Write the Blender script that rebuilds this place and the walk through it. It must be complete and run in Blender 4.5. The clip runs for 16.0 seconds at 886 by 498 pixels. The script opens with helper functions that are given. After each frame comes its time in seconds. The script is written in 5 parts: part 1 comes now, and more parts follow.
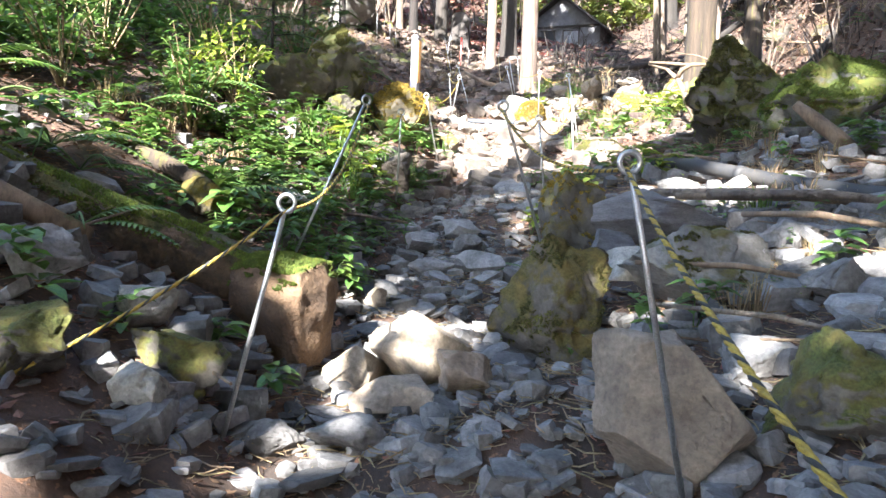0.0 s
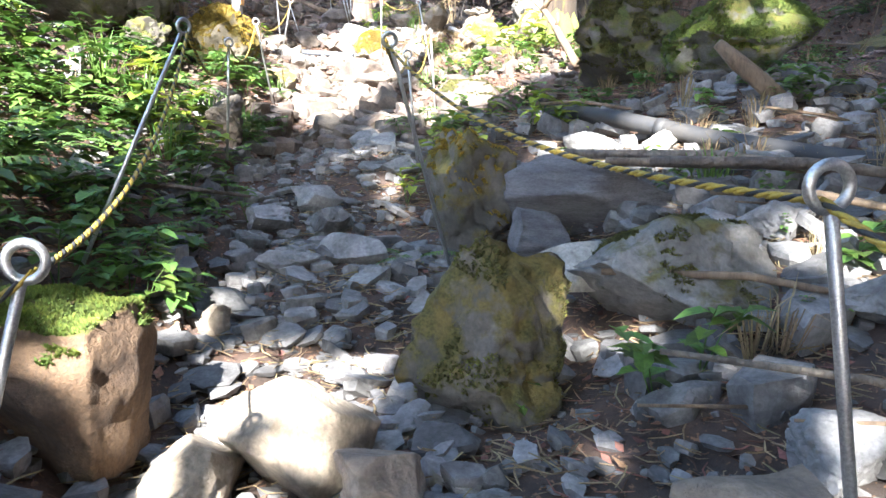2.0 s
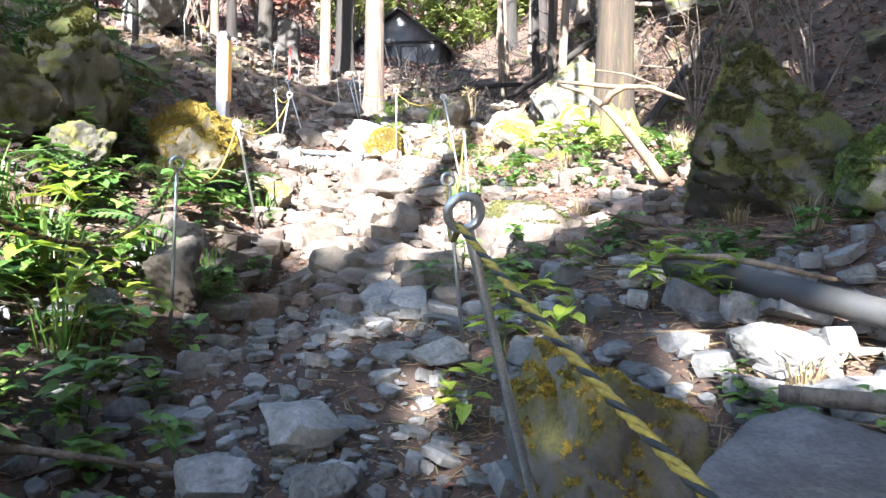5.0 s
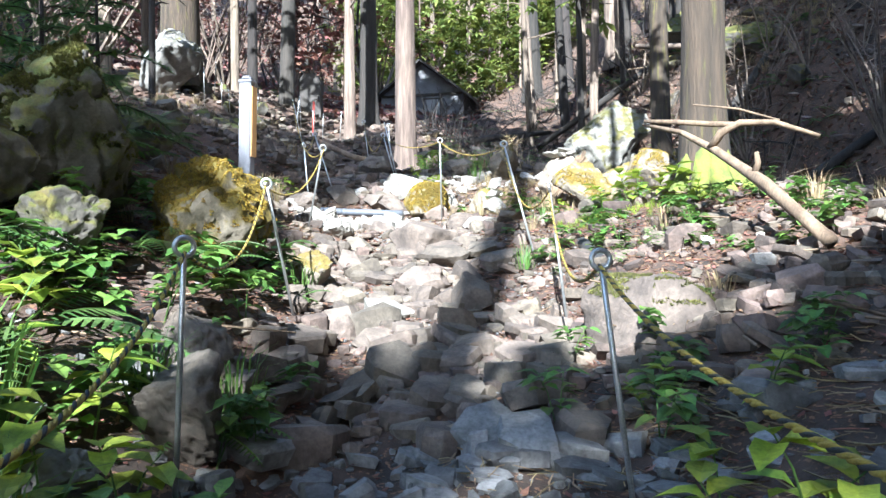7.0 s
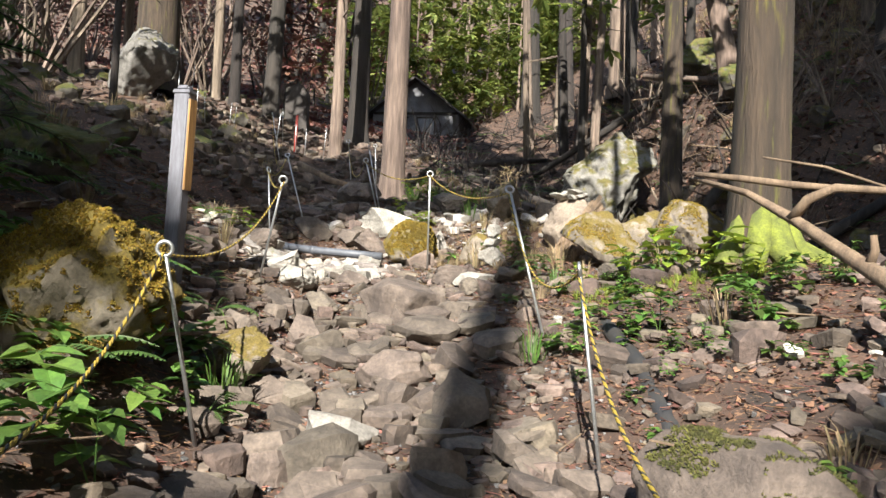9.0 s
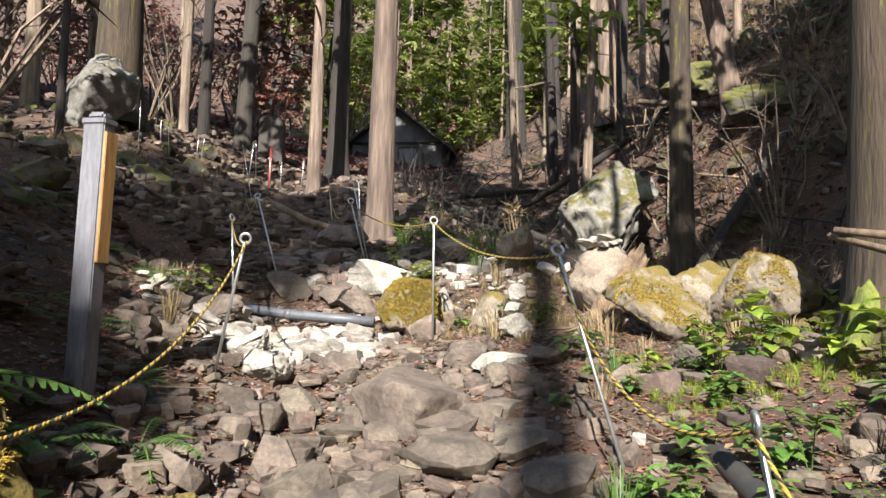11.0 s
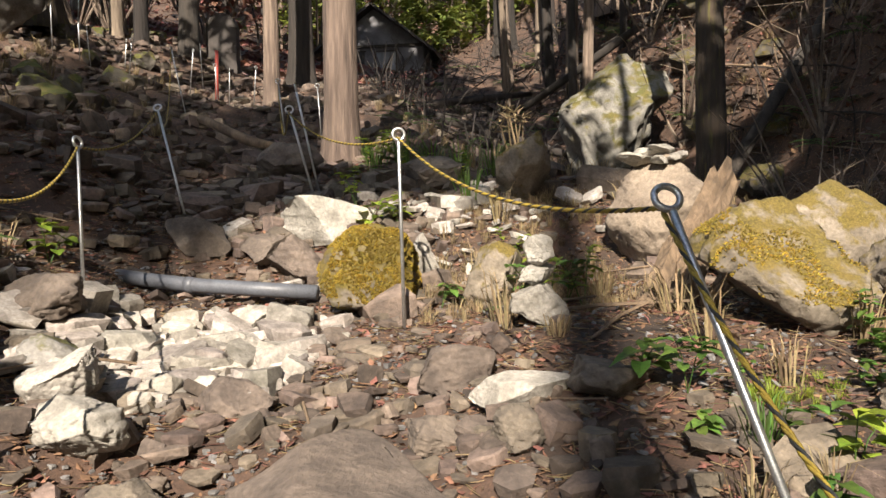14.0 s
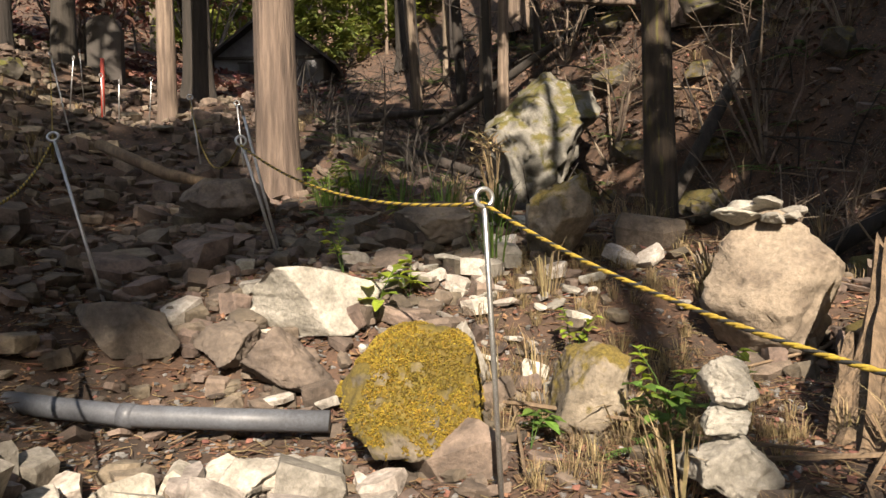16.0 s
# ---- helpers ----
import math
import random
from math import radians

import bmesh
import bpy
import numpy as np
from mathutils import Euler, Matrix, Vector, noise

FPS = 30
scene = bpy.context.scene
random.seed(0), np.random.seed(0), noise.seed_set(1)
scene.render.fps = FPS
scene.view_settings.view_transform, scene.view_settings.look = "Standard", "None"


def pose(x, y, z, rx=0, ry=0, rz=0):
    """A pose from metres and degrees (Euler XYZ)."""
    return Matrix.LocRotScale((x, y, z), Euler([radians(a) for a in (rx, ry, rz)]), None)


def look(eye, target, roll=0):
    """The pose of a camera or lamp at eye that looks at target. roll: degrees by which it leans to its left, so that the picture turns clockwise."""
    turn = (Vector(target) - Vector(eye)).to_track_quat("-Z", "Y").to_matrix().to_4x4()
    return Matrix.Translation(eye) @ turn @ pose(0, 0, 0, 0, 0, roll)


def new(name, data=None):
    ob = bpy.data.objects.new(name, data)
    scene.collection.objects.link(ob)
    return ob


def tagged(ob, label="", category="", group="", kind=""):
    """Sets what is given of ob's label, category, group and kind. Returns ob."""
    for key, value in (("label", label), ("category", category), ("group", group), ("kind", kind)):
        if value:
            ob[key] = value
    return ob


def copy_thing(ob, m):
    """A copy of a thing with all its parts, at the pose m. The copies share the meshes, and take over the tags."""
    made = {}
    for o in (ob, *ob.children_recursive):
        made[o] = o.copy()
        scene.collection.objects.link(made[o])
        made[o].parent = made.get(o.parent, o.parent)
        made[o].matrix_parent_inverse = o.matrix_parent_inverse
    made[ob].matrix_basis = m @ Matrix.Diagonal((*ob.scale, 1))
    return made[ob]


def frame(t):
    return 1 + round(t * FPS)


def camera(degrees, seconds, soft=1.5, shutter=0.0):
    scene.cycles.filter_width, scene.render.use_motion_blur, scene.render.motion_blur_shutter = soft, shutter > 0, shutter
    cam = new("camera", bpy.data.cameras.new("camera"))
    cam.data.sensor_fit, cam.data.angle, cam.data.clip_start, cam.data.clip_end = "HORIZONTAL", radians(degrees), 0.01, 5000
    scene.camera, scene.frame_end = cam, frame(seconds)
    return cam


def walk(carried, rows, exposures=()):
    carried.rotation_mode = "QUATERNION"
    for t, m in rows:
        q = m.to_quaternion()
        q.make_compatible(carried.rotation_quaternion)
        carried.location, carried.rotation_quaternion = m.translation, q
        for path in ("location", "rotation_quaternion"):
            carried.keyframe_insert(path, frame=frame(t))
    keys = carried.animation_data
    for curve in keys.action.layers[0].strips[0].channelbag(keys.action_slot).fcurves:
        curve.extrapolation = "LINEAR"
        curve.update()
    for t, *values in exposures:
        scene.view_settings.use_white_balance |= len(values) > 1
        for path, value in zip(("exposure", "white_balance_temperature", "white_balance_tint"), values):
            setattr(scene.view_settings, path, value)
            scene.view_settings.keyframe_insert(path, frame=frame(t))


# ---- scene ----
cam = camera(62.2, 16.0, soft=1.5)
PATH = [
    (0, (2.184, 0.46, 2.257), (1.592, 2.363, 2.08), 1.6),
    (0.5, (2.196, 0.76, 2.422), (1.696, 2.692, 2.284), 2.2),
    (1, (2.055, 0.979, 2.427), (1.59, 2.92, 2.296), 3.5),
    (1.5, (1.759, 1.306, 2.401), (1.481, 3.265, 2.106), 2.6),
    (2, (1.614, 1.675, 2.408), (1.489, 3.64, 2.062), 1.4),
    (2.5, (1.448, 2.147, 2.582), (1.347, 4.125, 2.303), 1.4),
    (3, (1.305, 2.454, 2.683), (1.132, 4.438, 2.499), 1.7),
    (3.5, (1.28, 2.684, 2.682), (1.08, 4.669, 2.535), 1.8),
    (3.7, (1.309, 2.821, 2.713), (1.094, 4.804, 2.566), 1.6),
    (5.8, (1.01, 4.098, 2.805), (0.92, 6.096, 2.766), 1.1),
    (6, (0.938, 4.191, 2.838), (0.861, 6.19, 2.824), 1.1),
    (6.5, (0.746, 4.529, 2.922), (0.703, 6.529, 2.912), 0.9),
    (7, (0.695, 4.931, 2.898), (0.491, 6.92, 2.917), -0.4),
    (7.5, (0.694, 5.312, 3.114), (0.449, 7.294, 3.228), -1.7),
    (8, (0.644, 5.658, 3.142), (0.424, 7.641, 3.282), -1.5),
    (8.5, (0.618, 6.033, 3.154), (0.425, 8.019, 3.291), 0.1),
    (9, (0.554, 6.375, 3.296), (0.385, 8.367, 3.363), 2.7),
    (9.5, (0.317, 6.816, 3.267), (0.148, 8.806, 3.37), 4.4),
    (9.7, (0.279, 7.011, 3.311), (0.16, 9.005, 3.409), 3.4),
    (11.8, (0.166, 8.299, 3.728), (0.018, 10.287, 3.896), 0.6),
    (12, (0.189, 8.458, 3.736), (0.026, 10.445, 3.89), 0.4),
    (12.5, (0.193, 8.935, 3.778), (-0.014, 10.922, 3.885), 0.0),
    (13, (0.097, 9.346, 3.824), (-0.089, 11.338, 3.838), -0.4),
    (13.5, (0.117, 9.684, 3.868), (-0.002, 11.679, 3.782), -0.9),
    (14, (0.135, 10.106, 3.909), (0.048, 12.101, 3.812), -0.7),
    (14.5, (-0.106, 10.421, 3.898), (-0.163, 12.415, 3.76), -0.7),
    (15, (-0.368, 10.796, 4.038), (-0.306, 12.787, 3.855), -1.0),
    (15.5, (-0.535, 11.194, 4.046), (-0.374, 13.185, 3.939), -1.3),
    (16, (-0.667, 11.452, 4.228), (-0.438, 13.438, 4.161), -1.3),
]
EXPOSURES = [(0, 3.62, 5900, 11), (1.5, 3.65, 5850, 11), (2.5, 3.7, 5800, 10), (3.7, 3.6, 5800, 10), (6.0, 3.2, 5450, 8), (6.5, 2.95, 5300, 7), (7.0, 2.75, 5200, 5), (7.7, 1.95, 5950, 8), (9, 1.8, 6200, 9), (12.5, 1.7, 6400, 11), (14.3, 1.4, 7000, 13), (15.2, 1.3, 7350, 14), (16, 1.42, 7350, 13)]
walk(cam, [(t, look(eye, target, roll)) for t, eye, target, roll in PATH], EXPOSURES)

# light: clear winter sun from behind the walker, blue sky
SUN_ELEV, SUN_AZ = 36.0, -4.0          # degrees; azimuth from -y towards +x
world = bpy.data.worlds.new("sky")
scene.world = world
world.use_nodes = True
_nt = world.node_tree
_sky = _nt.nodes.new("ShaderNodeTexSky")
_sky.sky_type, _sky.sun_disc = "NISHITA", False
_sky.sun_elevation, _sky.sun_rotation = radians(SUN_ELEV), radians(180 - SUN_AZ)
_nt.links.new(_sky.outputs[0], _nt.nodes["Background"].inputs[0])
_nt.nodes["Background"].inputs[1].default_value = 0.107
_sd = bpy.data.lights.new("sun", "SUN")
_sd.energy, _sd.angle, _sd.color = 4.7, radians(0.53), (1.0, 0.93, 0.82)
SUN_TO = Vector((math.sin(radians(SUN_AZ)) * math.cos(radians(SUN_ELEV)), -math.cos(radians(SUN_AZ)) * math.cos(radians(SUN_ELEV)), math.sin(radians(SUN_ELEV))))
new("sun", _sd).matrix_world = look(SUN_TO * 60, (0, 0, 0))


# ---- materials ----
def material(name, base, second=None, scale=3.0, fine=40.0, rough=0.85, bump=0.4, random_amount=0.0, island=False, moss=None, moss_level=0.5, metal=0.0, translucent=0.0, stretch=(1, 1, 1), object_space=True, top_moss=0.0, speck=None, depth=0.006):
    """A procedural surface: two colours by broad noise, fine grain, optional moss by noise and by upward facing, bump."""
    m = bpy.data.materials.new(name)
    m.use_nodes = True
    nt = m.node_tree
    n, l = nt.nodes, nt.links
    bsdf = n["Principled BSDF"]
    second = second or tuple(c * 0.6 for c in base)
    geo = n.new("ShaderNodeNewGeometry")
    mapping = n.new("ShaderNodeMapping")
    mapping.inputs["Scale"].default_value = stretch
    l.new(geo.outputs["Position"], mapping.inputs["Vector"])
    def tex(s, detail=6.0, roughness=0.6):
        t = n.new("ShaderNodeTexNoise")
        t.inputs["Scale"].default_value, t.inputs["Detail"].default_value, t.inputs["Roughness"].default_value = s, detail, roughness
        l.new(mapping.outputs[0], t.inputs["Vector"])
        return t.outputs["Fac"]
    def ramp(fac, lo, hi):
        r = n.new("ShaderNodeMapRange")
        r.inputs["From Min"].default_value, r.inputs["From Max"].default_value = lo, hi
        l.new(fac, r.inputs["Value"])
        return r.outputs[0]
    def mix(fac, a, b, mode="MIX"):
        x = n.new("ShaderNodeMix")
        x.data_type, x.blend_type = "RGBA", mode
        for sock, v in ((x.inputs[0], fac), (x.inputs[6], a), (x.inputs[7], b)):
            if isinstance(v, (int, float)):
                sock.default_value = v
            elif isinstance(v, tuple):
                sock.default_value = (*v, 1) if len(v) == 3 else v
            else:
                l.new(v, sock)
        return x.outputs[2]
    broad, grain, clump = tex(scale), tex(fine, 8.0, 0.7), tex(scale * 4.5, 5.0, 0.6)
    col = mix(ramp(broad, 0.38, 0.62), second, base)
    col = mix(ramp(grain, 0.35, 0.65), mix(0.45, col, (0.02, 0.018, 0.015)), col)
    if random_amount:
        src = geo.outputs["Random Per Island"]
        if not island:
            info = n.new("ShaderNodeObjectInfo")
            src = info.outputs["Random"]
        hsv = n.new("ShaderNodeHueSaturation")
        mr = n.new("ShaderNodeMapRange")
        mr.inputs["To Min"].default_value, mr.inputs["To Max"].default_value = 1 - random_amount, 1 + random_amount
        l.new(src, mr.inputs["Value"])
        l.new(mr.outputs[0], hsv.inputs["Value"])
        mr2 = n.new("ShaderNodeMapRange")
        mul = n.new("ShaderNodeMath")
        mul.operation = "FRACT"
        mul7 = n.new("ShaderNodeMath")
        mul7.operation, mul7.inputs[1].default_value = "MULTIPLY", 7.31
        l.new(src, mul7.inputs[0])
        l.new(mul7.outputs[0], mul.inputs[0])
        mr2.inputs["To Min"].default_value, mr2.inputs["To Max"].default_value = 0.5 - 0.05 * random_amount, 0.5 + 0.05 * random_amount
        l.new(mul.outputs[0], mr2.inputs["Value"])
        l.new(mr2.outputs[0], hsv.inputs["Hue"])
        l.new(col, hsv.inputs["Color"])
        col = hsv.outputs[0]
    if speck:
        col = mix(ramp(tex(fine * 0.6, 2.0), 0.6, 0.66), col, speck)
    if moss:
        sep = n.new("ShaderNodeSeparateXYZ")
        l.new(geo.outputs["Normal"], sep.inputs[0])
        up = ramp(sep.outputs[2], -0.2, 0.9)
        s = n.new("ShaderNodeMath")
        s.operation = "MULTIPLY_ADD"
        s.inputs[1].default_value = top_moss
        l.new(up, s.inputs[0])
        l.new(tex(scale * 1.7, 8.0, 0.65), s.inputs[2])
        fac = ramp(s.outputs[0], moss_level, moss_level + 0.12)
        green = mix(ramp(tex(fine * 1.6, 4.0), 0.35, 0.65), tuple(c * 0.35 for c in moss), moss)
        green = mix(ramp(tex(scale * 2.3), 0.4, 0.65), green, mix(0.5, green, (0.16, 0.11, 0.03)))
        col = mix(fac, col, green)
    l.new(col, bsdf.inputs["Base Color"])
    bsdf.inputs["Roughness"].default_value, bsdf.inputs["Metallic"].default_value = rough, metal
    if bump:
        add = n.new("ShaderNodeMath")
        add.operation, add.inputs[1].default_value = "MULTIPLY_ADD", 2.5
        l.new(broad, add.inputs[0])
        more = n.new("ShaderNodeMath")
        more.operation, more.inputs[1].default_value = "MULTIPLY_ADD", 1.3
        l.new(clump, more.inputs[0])
        l.new(grain, more.inputs[2])
        l.new(more.outputs[0], add.inputs[2])
        b = n.new("ShaderNodeBump")
        b.inputs["Strength"].default_value, b.inputs["Distance"].default_value = bump, depth
        l.new(add.outputs[0], b.inputs["Height"])
        l.new(b.outputs[0], bsdf.inputs["Normal"])
    if translucent:
        tr = n.new("ShaderNodeBsdfTranslucent")
        l.new(col, tr.inputs["Color"])
        ms = n.new("ShaderNodeMixShader")
        ms.inputs[0].default_value = translucent
        l.new(bsdf.outputs[0], ms.inputs[1])
        l.new(tr.outputs[0], ms.inputs[2])
        l.new(ms.outputs[0], n["Material Output"].inputs["Surface"])
    return m


MOSS = (0.1, 0.1, 0.022)
M_SOIL = material("leafy_soil", (0.115, 0.065, 0.043), (0.04, 0.027, 0.02), 2.2, 55, 0.95, 0.8, speck=(0.2, 0.11, 0.06), depth=0.016)
M_STONE = material("limestone", (0.225, 0.216, 0.21), (0.125, 0.119, 0.115), 9, 45, 0.9, 0.9, random_amount=0.45, island=True)
M_STONE_ONE = material("limestone_piece", (0.235, 0.226, 0.217), (0.13, 0.124, 0.118), 7, 45, 0.9, 0.9, random_amount=0.35)
M_STONE_BROWN = material("brown_limestone", (0.185, 0.14, 0.108), (0.09, 0.068, 0.053), 9, 45, 0.9, 0.9, random_amount=0.45, island=True)
M_ROCK_BROWN = material("brown_rock", (0.18, 0.143, 0.112), (0.09, 0.071, 0.057), 6, 45, 0.9, 1.0, random_amount=0.25)
M_SLAB = material("bedded_grey_limestone", (0.2, 0.185, 0.182), (0.11, 0.1, 0.098), 5, 60, 0.9, 1.0, stretch=(1, 1, 3.5), depth=0.012)
M_TAN = material("tan_rock", (0.33, 0.27, 0.2), (0.19, 0.15, 0.11), 5, 45, 0.9, 1.0, random_amount=0.15)
M_PALE = material("pale_limestone", (0.42, 0.39, 0.34), (0.25, 0.23, 0.195), 7, 50, 0.88, 0.9, random_amount=0.2)
M_PALE_STUFF = material("pale_rubble", (0.5, 0.465, 0.41), (0.3, 0.27, 0.23), 9, 50, 0.88, 0.8, random_amount=0.4, island=True)
M_PALE_PIECE = material("pale_limestone_piece", (0.46, 0.415, 0.365), (0.26, 0.23, 0.195), 9, 50, 0.88, 0.8, random_amount=0.5)
M_BOULDER = material("mossy_boulder", (0.27, 0.255, 0.23), (0.13, 0.122, 0.108), 3, 40, 0.9, 0.9, moss=MOSS, moss_level=0.72, top_moss=0.25, random_amount=0.12)
M_MOSSY = material("moss_covered_rock", (0.155, 0.138, 0.115), (0.065, 0.057, 0.048), 3.5, 60, 0.95, 1.0, moss=(0.085, 0.1, 0.02), moss_level=0.54, top_moss=0.32, random_amount=0.1)
M_GOLD = material("golden_moss_rock", (0.28, 0.235, 0.18), (0.14, 0.115, 0.085), 4, 60, 0.95, 1.0, moss=(0.16, 0.12, 0.025), moss_level=0.6, top_moss=0.25, random_amount=0.1)
M_GOLD_FULL = material("golden_moss_cover", (0.21, 0.175, 0.13), (0.1, 0.085, 0.06), 3, 60, 0.95, 1.0, moss=(0.15, 0.115, 0.02), moss_level=0.46, top_moss=0.3, random_amount=0.1)
M_OUTCROP = material("weathered_outcrop", (0.3, 0.285, 0.25), (0.12, 0.112, 0.095), 1.6, 35, 0.92, 1.0, moss=(0.12, 0.115, 0.03), moss_level=0.58, top_moss=0.2, depth=0.016)
M_DARK_ROCK = material("dark_lichened_rock", (0.15, 0.132, 0.11), (0.065, 0.057, 0.047), 4, 50, 0.95, 1.0, moss=(0.1, 0.088, 0.022), moss_level=0.54, top_moss=0.28)
M_GREEN = material("green_moss_cover", (0.2, 0.19, 0.17), (0.1, 0.1, 0.085), 3, 70, 0.95, 1.0, moss=(0.085, 0.12, 0.018), moss_level=0.48, top_moss=0.3)
M_MOSS_GOLD = material("golden_moss", (0.38, 0.26, 0.03), (0.22, 0.16, 0.022), 9, 70, 0.95, 0.2, random_amount=0.4, island=True, translucent=0.2)
M_MOSS_OLIVE = material("olive_moss", (0.16, 0.155, 0.03), (0.08, 0.082, 0.02), 9, 70, 0.95, 0.2, random_amount=0.4, island=True, translucent=0.2)
M_MOSS_FRESH = material("fresh_moss", (0.17, 0.22, 0.03), (0.09, 0.13, 0.02), 9, 70, 0.95, 0.2, random_amount=0.4, island=True, translucent=0.2)
M_PEAT = material("root_peat", (0.2, 0.125, 0.07), (0.1, 0.06, 0.035), 6, 70, 0.95, 1.0, moss=(0.13, 0.14, 0.03), moss_level=0.85, top_moss=0.5, depth=0.016)
M_BARK = material("cedar_bark", (0.25, 0.19, 0.142), (0.12, 0.088, 0.068), 9, 30, 0.95, 1.0, stretch=(1, 1, 0.08), random_amount=0.25, depth=0.016)
M_BARK_MOSS = material("mossy_bark", (0.075, 0.052, 0.034), (0.03, 0.022, 0.015), 8, 30, 0.95, 1.0, stretch=(1, 1, 0.12), moss=(0.11, 0.11, 0.028), moss_level=0.57, top_moss=0.1, depth=0.016)
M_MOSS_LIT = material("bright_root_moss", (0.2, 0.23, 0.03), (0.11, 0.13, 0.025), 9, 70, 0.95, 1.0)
M_LOG_MOSS = material("rotten_mossy_log", (0.15, 0.095, 0.055), (0.05, 0.036, 0.026), 5, 40, 0.95, 1.0, moss=(0.065, 0.07, 0.016), moss_level=0.68, top_moss=0.35, depth=0.016)
# darker copy of cedar_bark; on background trunks it stands for shade
M_BARK_DARK = material("shade_dark_bark", (0.05, 0.04, 0.034), (0.026, 0.022, 0.019), 9, 30, 0.95, 1.0, stretch=(1, 1, 0.08), random_amount=0.3, depth=0.016)
M_WOOD = material("dead_wood", (0.25, 0.175, 0.11), (0.12, 0.08, 0.05), 7, 60, 0.9, 0.9, stretch=(1, 1, 0.2))
M_STEEL = material("galvanised_steel", (0.62, 0.63, 0.62), (0.5, 0.5, 0.5), 20, 200, 0.38, 0.05, metal=0.85)
M_PIPE = material("grey_plastic_pipe", (0.115, 0.125, 0.145), (0.085, 0.09, 0.105), 8, 90, 0.5, 0.1)
M_PIPE_DARK = material("black_plastic_pipe", (0.022, 0.023, 0.026), (0.04, 0.036, 0.032), 8, 90, 0.72, 0.1)
M_ROPE_Y = material("yellow_rope", (0.42, 0.3, 0.035), (0.34, 0.23, 0.03), 20, 120, 0.7, 0.3)
M_ROPE_B = material("black_rope", (0.03, 0.03, 0.028), (0.02, 0.02, 0.02), 20, 120, 0.7, 0.3)
M_LEAF = material("green_leaf", (0.14, 0.24, 0.04), (0.085, 0.17, 0.03), 6, 60, 0.55, 0.1, random_amount=0.45, island=True, translucent=0.35)
M_LEAF_YOUNG = material("yellow_green_leaf", (0.32, 0.38, 0.04), (0.2, 0.29, 0.03), 6, 60, 0.55, 0.1, random_amount=0.35, island=True, translucent=0.4)
M_FERN = material("fern_leaf", (0.12, 0.21, 0.045), (0.07, 0.14, 0.03), 6, 60, 0.6, 0.1, random_amount=0.35, island=True, translucent=0.35)
M_NEEDLE = material("conifer_foliage", (0.26, 0.3, 0.06), (0.13, 0.17, 0.04), 0.5, 20, 0.7, 0.0, random_amount=0.5, island=True, translucent=0.5)
M_LITTER = material("dry_leaves", (0.26, 0.13, 0.08), (0.15, 0.075, 0.048), 4, 70, 0.85, 0.1, random_amount=0.55, island=True, translucent=0.15)
# darker copy of the dry leaves; the slopes' shade is in its colour
M_LITTER_SHADED = material("shaded_leaves", (0.19, 0.125, 0.105), (0.09, 0.062, 0.054), 1.3, 50, 0.85, 0.1, random_amount=0.7, island=True, translucent=0.1)
M_STUMP = material("splintered_wood", (0.27, 0.185, 0.115), (0.12, 0.082, 0.05), 12, 45, 0.92, 1.0, stretch=(1, 1, 0.15), depth=0.016)
M_REDLEAF = material("russet_leaves", (0.26, 0.11, 0.08), (0.16, 0.07, 0.055), 0.8, 20, 0.8, 0.0, random_amount=0.45, island=True, translucent=0.25)
M_STRAW = material("dry_grass", (0.36, 0.27, 0.14), (0.22, 0.16, 0.09), 5, 60, 0.8, 0.1, random_amount=0.4, island=True, translucent=0.2)
M_DOOR = material("grey_planks", (0.3, 0.31, 0.33), (0.22, 0.23, 0.25), 5, 60, 0.8, 0.2, stretch=(1, 1, 0.1))
# post paint kept dark and bluish to stand for shade on its front
M_POST_GREY = material("shaded_weathered_paint", (0.2, 0.2, 0.225), (0.14, 0.14, 0.16), 5, 60, 0.7, 0.2, stretch=(1, 1, 0.15))
M_POST_WOOD = material("orange_wood", (0.45, 0.25, 0.09), (0.36, 0.19, 0.06), 8, 60, 0.7, 0.2, stretch=(1, 1, 0.12))
M_PLASTER = material("weathered_plaster", (0.2, 0.2, 0.215), (0.12, 0.12, 0.13), 2, 30, 0.9, 0.2)
M_ROOF = material("dark_roof", (0.06, 0.05, 0.045), (0.04, 0.035, 0.03), 3, 40, 0.85, 0.3)
M_DARK = material("dark_opening", (0.02, 0.02, 0.022), (0.012, 0.012, 0.014), 3, 40, 0.6, 0.0)
M_REDPAINT = material("red_paint", (0.4, 0.05, 0.03), (0.3, 0.04, 0.03), 8, 60, 0.6, 0.1)


# ---- ground ----
def knots(v, table):
    """Smooth interpolation through a few knots."""
    for (a, fa), (b, fb) in zip(table, table[1:]):
        if v <= b:
            s = min(max((v - a) / (b - a), 0), 1)
            return fa + (fb - fa) * s
    return table[-1][1]


TRAIL_Z = [(-40, -6), (-5, -0.1), (0.5, 0.85), (2.7, 1.2), (4.7, 1.48), (6, 1.66), (7.3, 2.0), (9.6, 2.38), (10.8, 2.58), (12.3, 2.98), (13.4, 3.2), (14.4, 3.33), (14.8, 3.42), (15.1, 3.72), (15.5, 3.85), (18.6, 4.5), (27, 7.0), (52, 13.0), (80, 26), (140, 66)]
TRAIL_X = [(-40, 4), (0.5, 2.0), (2.7, 1.4), (4.5, 0.95), (7, 0.35), (9, 0.2), (11.5, -0.3), (14, -1.1), (16, -1.7), (20, -2.5), (30, -5), (52, -9), (140, -9)]
LEFT = [(0, 0), (0.55, 0.0), (1.3, 0.45), (3, 1.35), (6, 2.6), (20, 7), (70, 30)]
